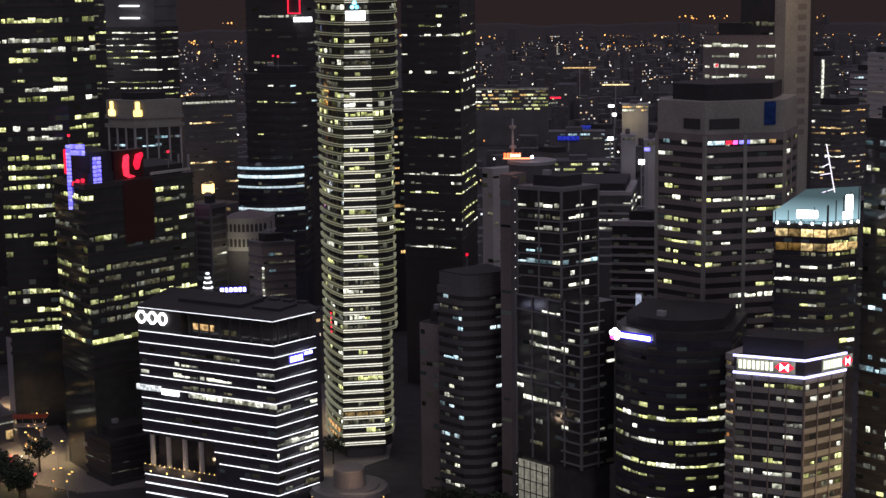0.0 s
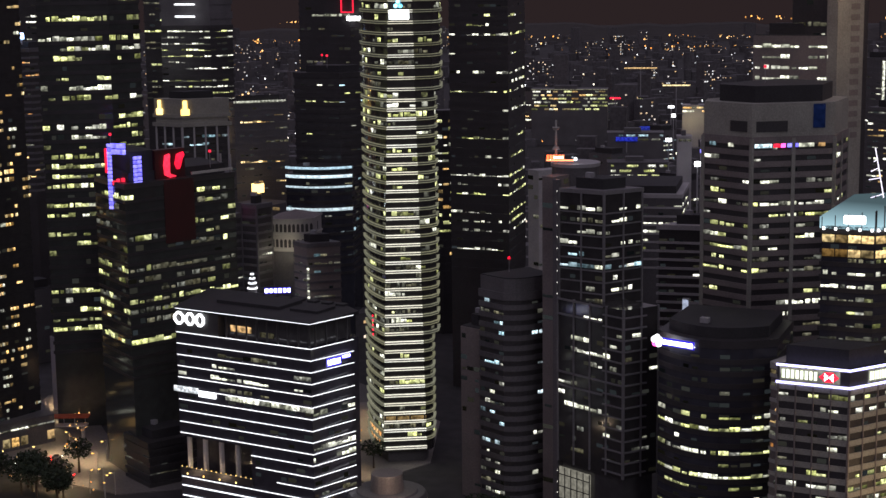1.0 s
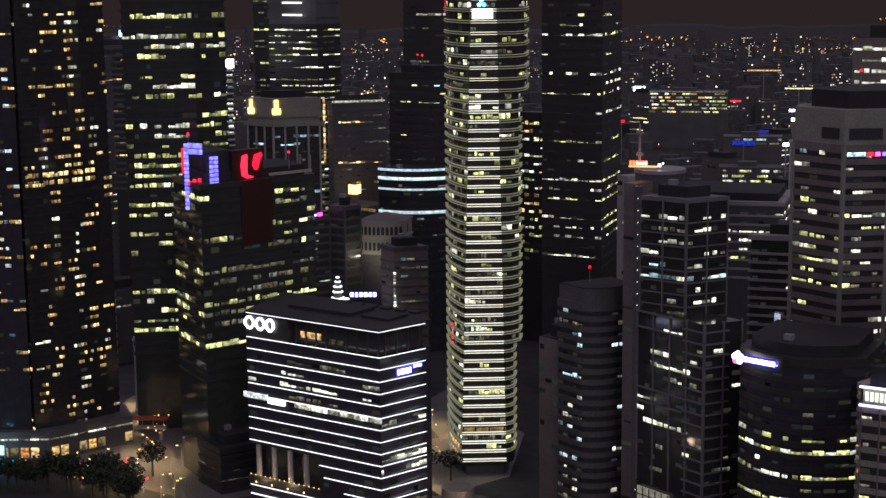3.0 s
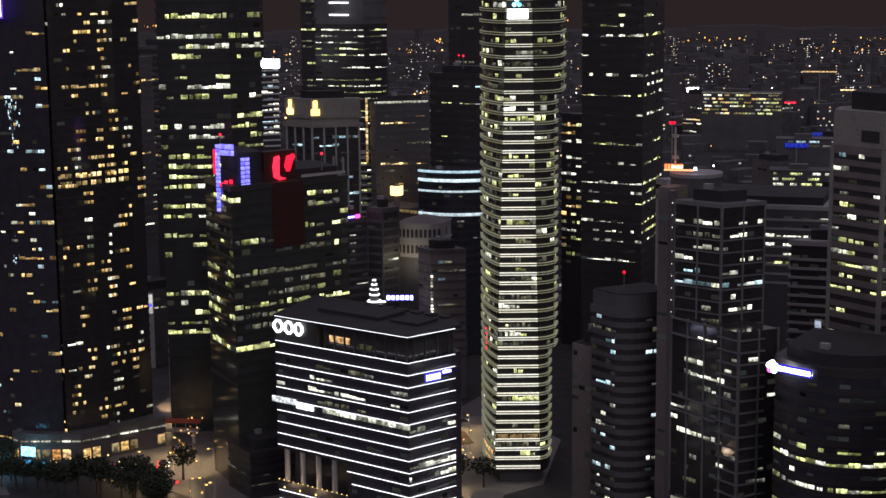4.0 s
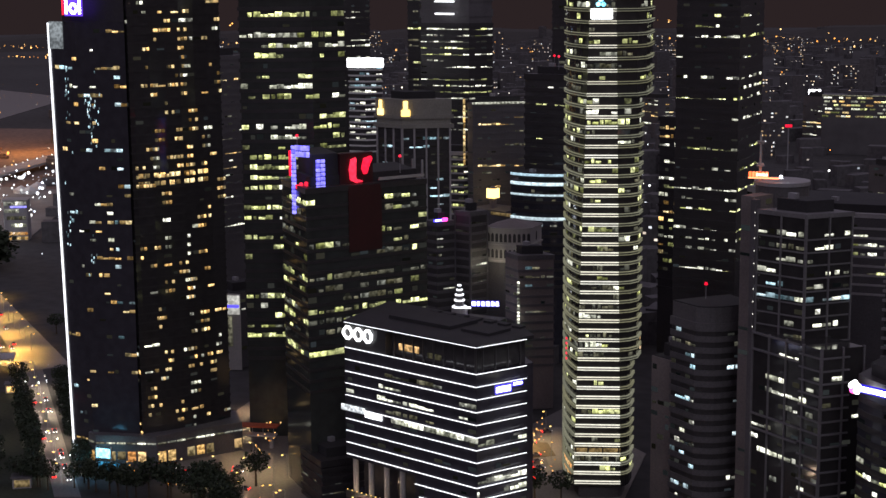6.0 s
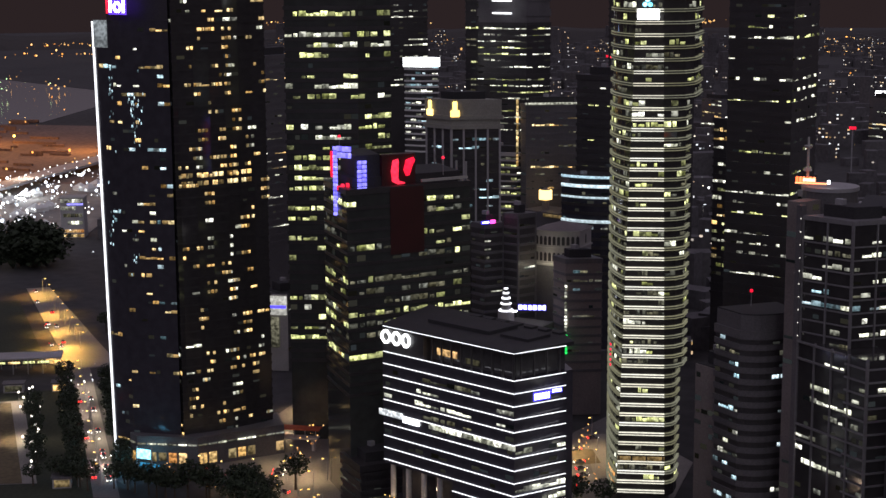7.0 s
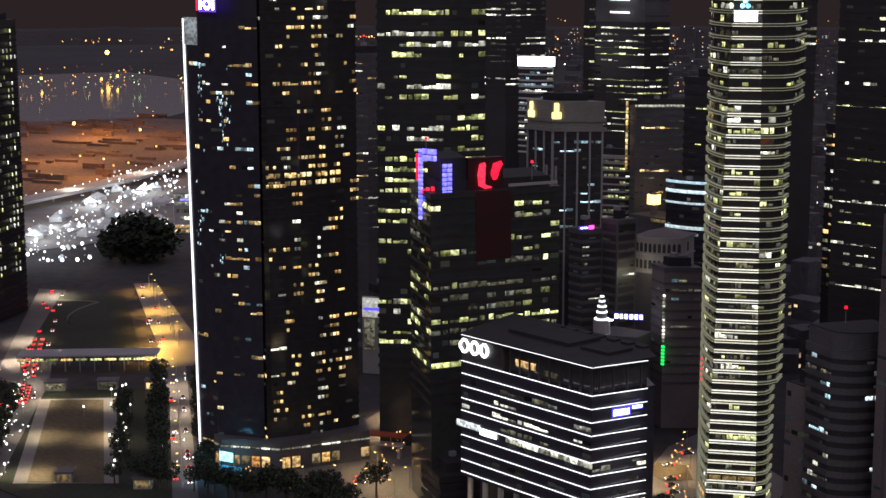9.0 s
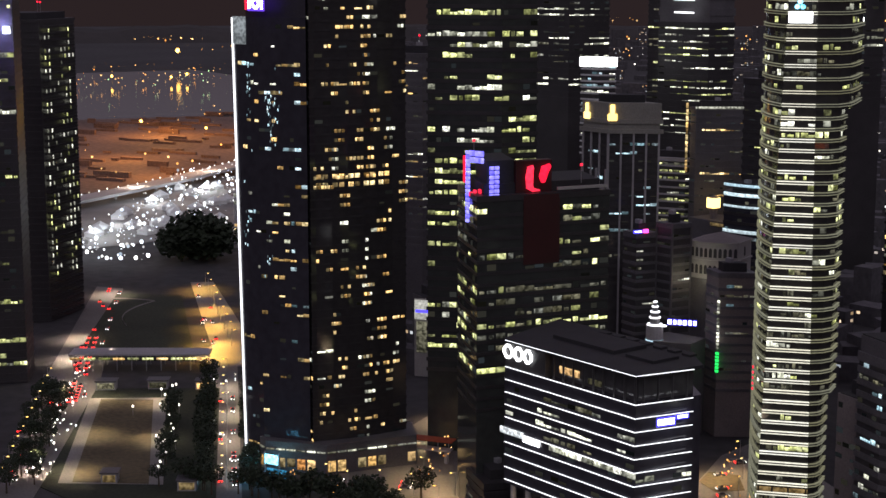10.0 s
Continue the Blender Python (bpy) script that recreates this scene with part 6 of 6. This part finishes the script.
part("body", bevelled(box(-2.2, 2.2, -0.9, 0.9, 0.35, 0.95), 0.15), car_paint, car)
part("cabin", bevelled(([(-1.4, -0.8, 0.9), (1.2, -0.8, 0.9), (1.2, 0.8, 0.9), (-1.4, 0.8, 0.9), (-0.9, -0.65, 1.45), (0.6, -0.65, 1.45), (0.6, 0.65, 1.45), (-0.9, 0.65, 1.45)], [(0, 1, 5, 4), (1, 2, 6, 5), (2, 3, 7, 6), (3, 0, 4, 7), (4, 5, 6, 7), (3, 2, 1, 0)]), 0.08), GLASS, car)
for sx in (-1.4, 1.4):
    part("axle", joined([cylinder(0.33, 0.33, 0.75, 0.95, 12), cylinder(0.33, 0.33, -0.95, -0.75, 12), cylinder(0.06, 0.06, -0.75, 0.75, 6)]), BLACK, car, at=pose(sx, 0, 0.33, 90, 0, 0))
for sy in (-0.6, 0.6):
    part("headlight", box(2.1, 2.3, sy - 0.22, sy + 0.22, 0.55, 0.8), HEADLIGHT, car)
    part("tail_light", box(-2.32, -2.1, sy - 0.3, sy + 0.3, 0.5, 1.0), TAILLIGHT, car)
for k in range(32):
    s = tr.random() ** 0.8
    x, y = -222 - 345 * s, -98 + 205 * s + (8 if s > 0.35 else 0) - (10 if s < 0.3 else 0)
    lane = tr.choice((-4, -1.5, 2, 4.5))
    copy_thing(car, pose(x + lane * 0.5, y + lane, 0.0, 0, 0, (150 if lane < 2.5 else -30)))
for k in range(11):
    s = tr.random()
    lane = tr.choice((-2.5, 2.5))
    copy_thing(car, pose(-182 - 150 * s + lane * 0.4, -32 + 88 * s + lane, 0.02, 0, 0, 150 if lane < 0 else -30))
for k in range(10):
    s = tr.random()
    copy_thing(car, pose(-395 - 150 * s, 84 + 78 * s + tr.uniform(-5, 5), 0.04, 0, 0, tr.choice((155, -25))))
for x, y, a in ((-150, 28, 40), (-146, 24, 40), (-170, 10, 10), (-128, 12, 200), (-90, 148, 60), (-84, 130, 240), (-60, 106, 60), (-52, 96, 70), (-108, 36, 30), (-72, 118, 240), (-66, 112, 60), (-198, 92, 130), (-205, 98, 130)):
    copy_thing(car, pose(x, y, 0.06, 0, 0, a))

for k in range(12):
    copy_thing(car, pose(-338 - 2.6 * (k // 2) * 1.7, -22.5 + 3.4 * (k % 2) + 1.55 * (k // 2) * 1.7, 0.0, 0, 0, 150))
for k in range(14):
    copy_thing(car, pose(-392 - 9.5 * (k // 2) + 1.8 * (k % 2), 8 + 5.6 * (k // 2) + 3.4 * (k % 2), 0.0, 0, 0, 150))


def beacon(x, y, z, h=5.0):
    b = thing("roof_beacon", "slim roof mast with a red warning lamp", "beacon", x, y, z)
    part("mast", cylinder(0.15, 0.1, -1, h, 6), STEEL, b)
    part("lamp", cylinder(0.55, 0.45, h, h + 0.9, 8), SIGNRED, b)


for x, y, z in ((-512, 50, 168.5), (-520, 52, 168.5), (-118, 34, 128.5), (-176, 264, 145.5), (-182, 268, 145.5), (-306, 470, 180), (-618, 522, 182), (-544, 574, 176), (124, 100, 156), (38, 72, 86.3), (-330, 170, 154), (-408, 276, 154), (-90, 60, 120.6)):
    beacon(x, y, z)
rl = thing("roof_floodlight", "blue-white roof floodlight on a dark tower", "floodlight", -402, 270, 154)
part("housing", cylinder(0.8, 0.8, -1, 2.4, 8), STEEL, rl)
part("lens", cylinder(1.9, 1.7, 2.4, 6.0, 12), glowing("floodlight_blue", (0.35, 0.55, 1.0), (0.4, 0.6, 1.0), 4.0, 0, 0.9), rl)

# ---- the city beyond, out to the hills ----
far = random.Random(33)
blocks, lights, lamps_o, lamps_w = [], [], [], []
EYE_X, EYE_Y = 330, -400  # the bay, from which the city fans out
for k in range(3600):
    ang = radians(far.uniform(8, 55))
    r = 820 + 3600 * far.random() ** 1.15
    cx, cy = EYE_X - r * math.sin(ang), EYE_Y + r * math.cos(ang)
    if cx < -330 and cy < 300:
        continue
    tall = far.random()
    h = far.uniform(6, 18) if tall < 0.92 else far.uniform(20, 58) * (1.0 if r > 1500 else 0.6)
    w, d = far.uniform(9, 30), far.uniform(8, 15)
    t = far.choice((0.2, 0.75, 1.2)) + far.uniform(-0.15, 0.15)
    c, s = math.cos(t), math.sin(t)
    q = [(cx + a * c - b * s, cy + a * s + b * c) for a, b in ((-w / 2, -d / 2), (w / 2, -d / 2), (w / 2, d / 2), (-w / 2, d / 2))]
    blocks.append((r, prism(q, -0.3, h)))
    if far.random() < 0.6:
        fx, fy = -s, c
        ux, uy = c, s
        dens = far.choice((0.05, 0.10, 0.16, 0.3))
        for z in range(2, int(h) - 1, 4):
            for j in range(int(w / 4)):
                if far.random() < dens:
                    a = -w / 2 + 4 * j + 2
                    px_, py_ = cx + ux * a - fx * (d / 2 + 0.12), cy + uy * a - fy * (d / 2 + 0.12)
                    lights.append(prism([(px_ - ux * 1.1, py_ - uy * 1.1), (px_ + ux * 1.1, py_ + uy * 1.1), (px_ + ux * 1.1 + fx * 0.3, py_ + uy * 1.1 + fy * 0.3), (px_ - ux * 1.1 + fx * 0.3, py_ - uy * 1.1 + fy * 0.3)], z, z + 1.5))
        for z in range(2, int(h) - 1, 4):
            for j in range(int(d / 4)):
                if far.random() < dens:
                    a = -d / 2 + 4 * j + 2
                    px_, py_ = cx + fx * a + ux * (w / 2 + 0.12), cy + fy * a + uy * (w / 2 + 0.12)
                    lights.append(prism([(px_, py_ - 0.9), (px_ + 0.3, py_ - 0.9), (px_ + 0.3, py_ + 0.9), (px_, py_ + 0.9)], z, z + 1.5))
blocks.sort(key=lambda b: b[0])
for r, solid in blocks[:60]:
    tall_ = solid[0][-1][2]
    tagged(part("city_block", solid, FARWALL), "dark slab of flats among the far streets" if tall_ > 26 else "low dark city block with a flat roof", "building", "far city blocks")
tagged(part("distant_buildings", joined([b[1] for b in blocks[60:]]), FARWALL), "sea of dark low blocks and slabs beyond the towers", "buildings", kind="stuff")
tagged(part("distant_windows", joined(lights), FARLIT), "tiny lit windows of the distant buildings", "windows", kind="stuff")
for k in range(110):
    ang = radians(far.uniform(8, 58))
    r = 900 + 3500 * far.random() ** 0.8
    lamps_o.append((EYE_X - r * math.sin(ang), EYE_Y + r * math.cos(ang), far.uniform(6, 16) + (far.uniform(0, 18) if r > 3000 else 0)))
while len(lamps_o) < 620:  # the far districts lie in strips, with dark woods between
    ang, r = radians(far.uniform(6, 62)), far.choice((3500, 3560, 3950, 4020, 4030)) + far.gauss(0, 18)
    if noise.noise(Vector((ang * 22, r * 0.004, 1.5))) > -0.12:
        lamps_o.append((EYE_X - r * math.sin(ang), EYE_Y + r * math.cos(ang), far.uniform(10, 18)))
while len(lamps_o) < 760:
    ang = radians(far.uniform(6, 62))
    if noise.noise(Vector((ang * 14, 7.7, 0.3))) > 0.08:
        lamps_o.append((EYE_X - 4300 * math.sin(ang), EYE_Y + 4300 * math.cos(ang), far.uniform(44, 52)))
for row in range(8):
    ang0, r0, n = far.uniform(8, 52), far.uniform(1500, 4300), far.randint(8, 26)
    dr = far.uniform(-14, 14)
    for j in range(n):
        a, r = radians(ang0 + 0.22 * j * 1200 / r0), r0 + dr * j
        lamps_o.append((EYE_X - r * math.sin(a), EYE_Y + r * math.cos(a), 12))
dots("distant_street_lamps", "orange street lamps strewn over the far city", "lamps", lamps_o, [far.choice((0.3, 0.4, 0.5, 0.9)) * (1 + math.hypot(p[0], p[1]) / 3000) for p in lamps_o], DOT_ORANGE)
for k in range(420):
    ang = radians(far.uniform(8, 56))
    r = 850 + 2600 * far.random()
    lamps_w.append((EYE_X - r * math.sin(ang), EYE_Y + r * math.cos(ang), far.uniform(6, 40)))
dots("distant_white_lamps", "scattered white lamps and signs in the far city", "lamps", lamps_w, [far.choice((0.25, 0.4, 0.7)) * (1 + math.hypot(p[0], p[1]) / 3500) for p in lamps_w], DOT_WHITE)

for x, y, z, w, m_, word in ((-330, 1010, 36, 10, FARBLUE, "blue"), (-195, 840, 40, 7, SIGNWHITE, "white"), (-640, 1330, 44, 14, SIGNWHITE, "white"), (-120, 780, 58, 5, FARBLUE, "blue"), (-420, 900, 52, 6, SIGNRED, "red"), (10, 700, 67, 6, SIGNWHITE, "white"), (-520, 980, 40, 9, SIGNORANGE, "orange")):
    s = thing("far_sign", "small %s lit sign on a far building" % word, "sign", x, y, 0, 35)
    part("panel", bevelled(box(-w / 2, w / 2, -0.4, 0.4, z, z + 0.4 * w), 0.15), m_, s)
    part("post", box(-0.5, 0.5, 0.4, 1.0, -0.3, z + 1), STEEL, s)

# lit mid-rise blocks between the towers and the hills
def midrise(label, x0, y0, x1, y1, deep, height, rows, material, wall, crown_=None):
    h = thing("midrise", label, "building", x0, y0, 0, math.degrees(math.atan2(y1 - y0, x1 - x0)))
    w = math.hypot(x1 - x0, y1 - y0)
    part("body", bevelled(box(0, w, 0, deep, -0.3, height), 0.3), wall, h)
    part("parapet", box(-0.3, w + 0.3, -0.3, deep + 0.3, height, height + 1.0), wall, h)
    part("plant_room", box(w * 0.3, w * 0.6, deep * 0.3, deep * 0.7, height + 1.0, height + 4.5), DARKSTONE, h)
    for k in range(rows):
        z = height - 2.6 - 3.8 * k
        x = far.uniform(0.5, 4)
        while x < w - 3:
            run = far.uniform(2, 9)
            if far.random() < 0.75:
                part("window_strip", box(x, min(w - 0.4, x + run), -0.15, 0.1, z, z + 1.7), LIT[far.choice(material)], h)
            x += run + far.choice((0.4, 0.4, 3.0))
    if crown_:
        part("eave_light", box(0, w, -0.6, -0.2, height + 0.2, height + 1.0), crown_, h)


midrise("yellow lit office slab with an orange eave line", -522, 1138, -446, 1171, 22, 60, 6, ("white", "green", "warm"), DARKSTONE, LIT["dim"])
midrise("low lit office with rows of green-white windows", -516, 1324, -475, 1341, 18, 38, 3, ("green", "dim"), FARWALL)
midrise("floodlit pale yellow hall", -366, 1187, -340, 1198, 20, 44, 2, ("warm", "white"), CONCRETE)
lamp("hall_floodlight", -352, 1176, 30, 3500, (1.0, 0.82, 0.42), 1)
midrise("wide mid-rise with bright green-white floors", -213, 682, -172, 702, 20, 46, 4, ("green", "white", "green"), FARWALL)
midrise("dark hall with a blue lit front", -333, 933, -286, 955, 20, 40, 2, ("cool", "dim"), DARKSTONE)
midrise("pale slab of flats", -113, 580, -104, 584, 12, 80, 2, ("dim",), CONCRETE)
midrise("pale slab of flats", -100, 590, -91, 594, 12, 76, 2, ("white", "dim"), CONCRETE)
for x, y, z, w, d_, m_, word in ((-316, 939, 33, 20, 4.0, FARBLUE, "blue"), (-300, 1010, 50, 4, 3, SIGNWHITE, "white"), (-96, 575, 62, 4, 3.4, SIGNWHITE, "white"), (-350, 1120, 48, 6, 2.5, SIGNWHITE, "white"), (-240, 860, 44, 5, 3, SIGNWHITE, "white"), (-460, 1220, 46, 12, 2, SIGNRED, "red"), (-86, 560, 73, 4, 2.4, NEONBLUE, "violet"), (-400, 1250, 60, 30, 1.4, LIT["warm"], "warm"), (-520, 1420, 66, 40, 1.6, LIT["orange"], "orange")):
    s = thing("far_sign", "small %s lit sign on a far building" % word, "sign", x, y, 0, 24)
    part("panel", bevelled(box(-w / 2, w / 2, -0.4, 0.4, z, z + d_), 0.15), m_, s)
    part("post", box(-0.5, 0.5, 0.4, 1.0, -0.3, z + 1), STEEL, s)

# low hills on the skyline
hv, hf, n = [], [], 120
for i in range(n + 1):
    a = radians(4 + 68 * i / n)
    r0, r1 = 4050, 4650
    h = 22 + 26 * noise.noise(Vector((i * 0.11, 3.0, 0))) + 12 * noise.noise(Vector((i * 0.4, 9.0, 0)))
    for r, z in ((r0, -0.5), ((r0 + r1) / 2, max(4, h)), (r1, max(2, h * 0.8))):
        hv.append((EYE_X - r * math.sin(a), EYE_Y + r * math.cos(a), z))
for i in range(n):
    for j in range(2):
        hf.append((3 * i + j, 3 * i + 3 + j, 3 * i + 4 + j, 3 * i + 1 + j))
tagged(part("hills", (hv, hf), surface("hill_woods", (0.036, 0.030, 0.026), 0.95, 0, 0.01, 0.4)), "low dark wooded hills on the skyline", "hills", kind="structure")
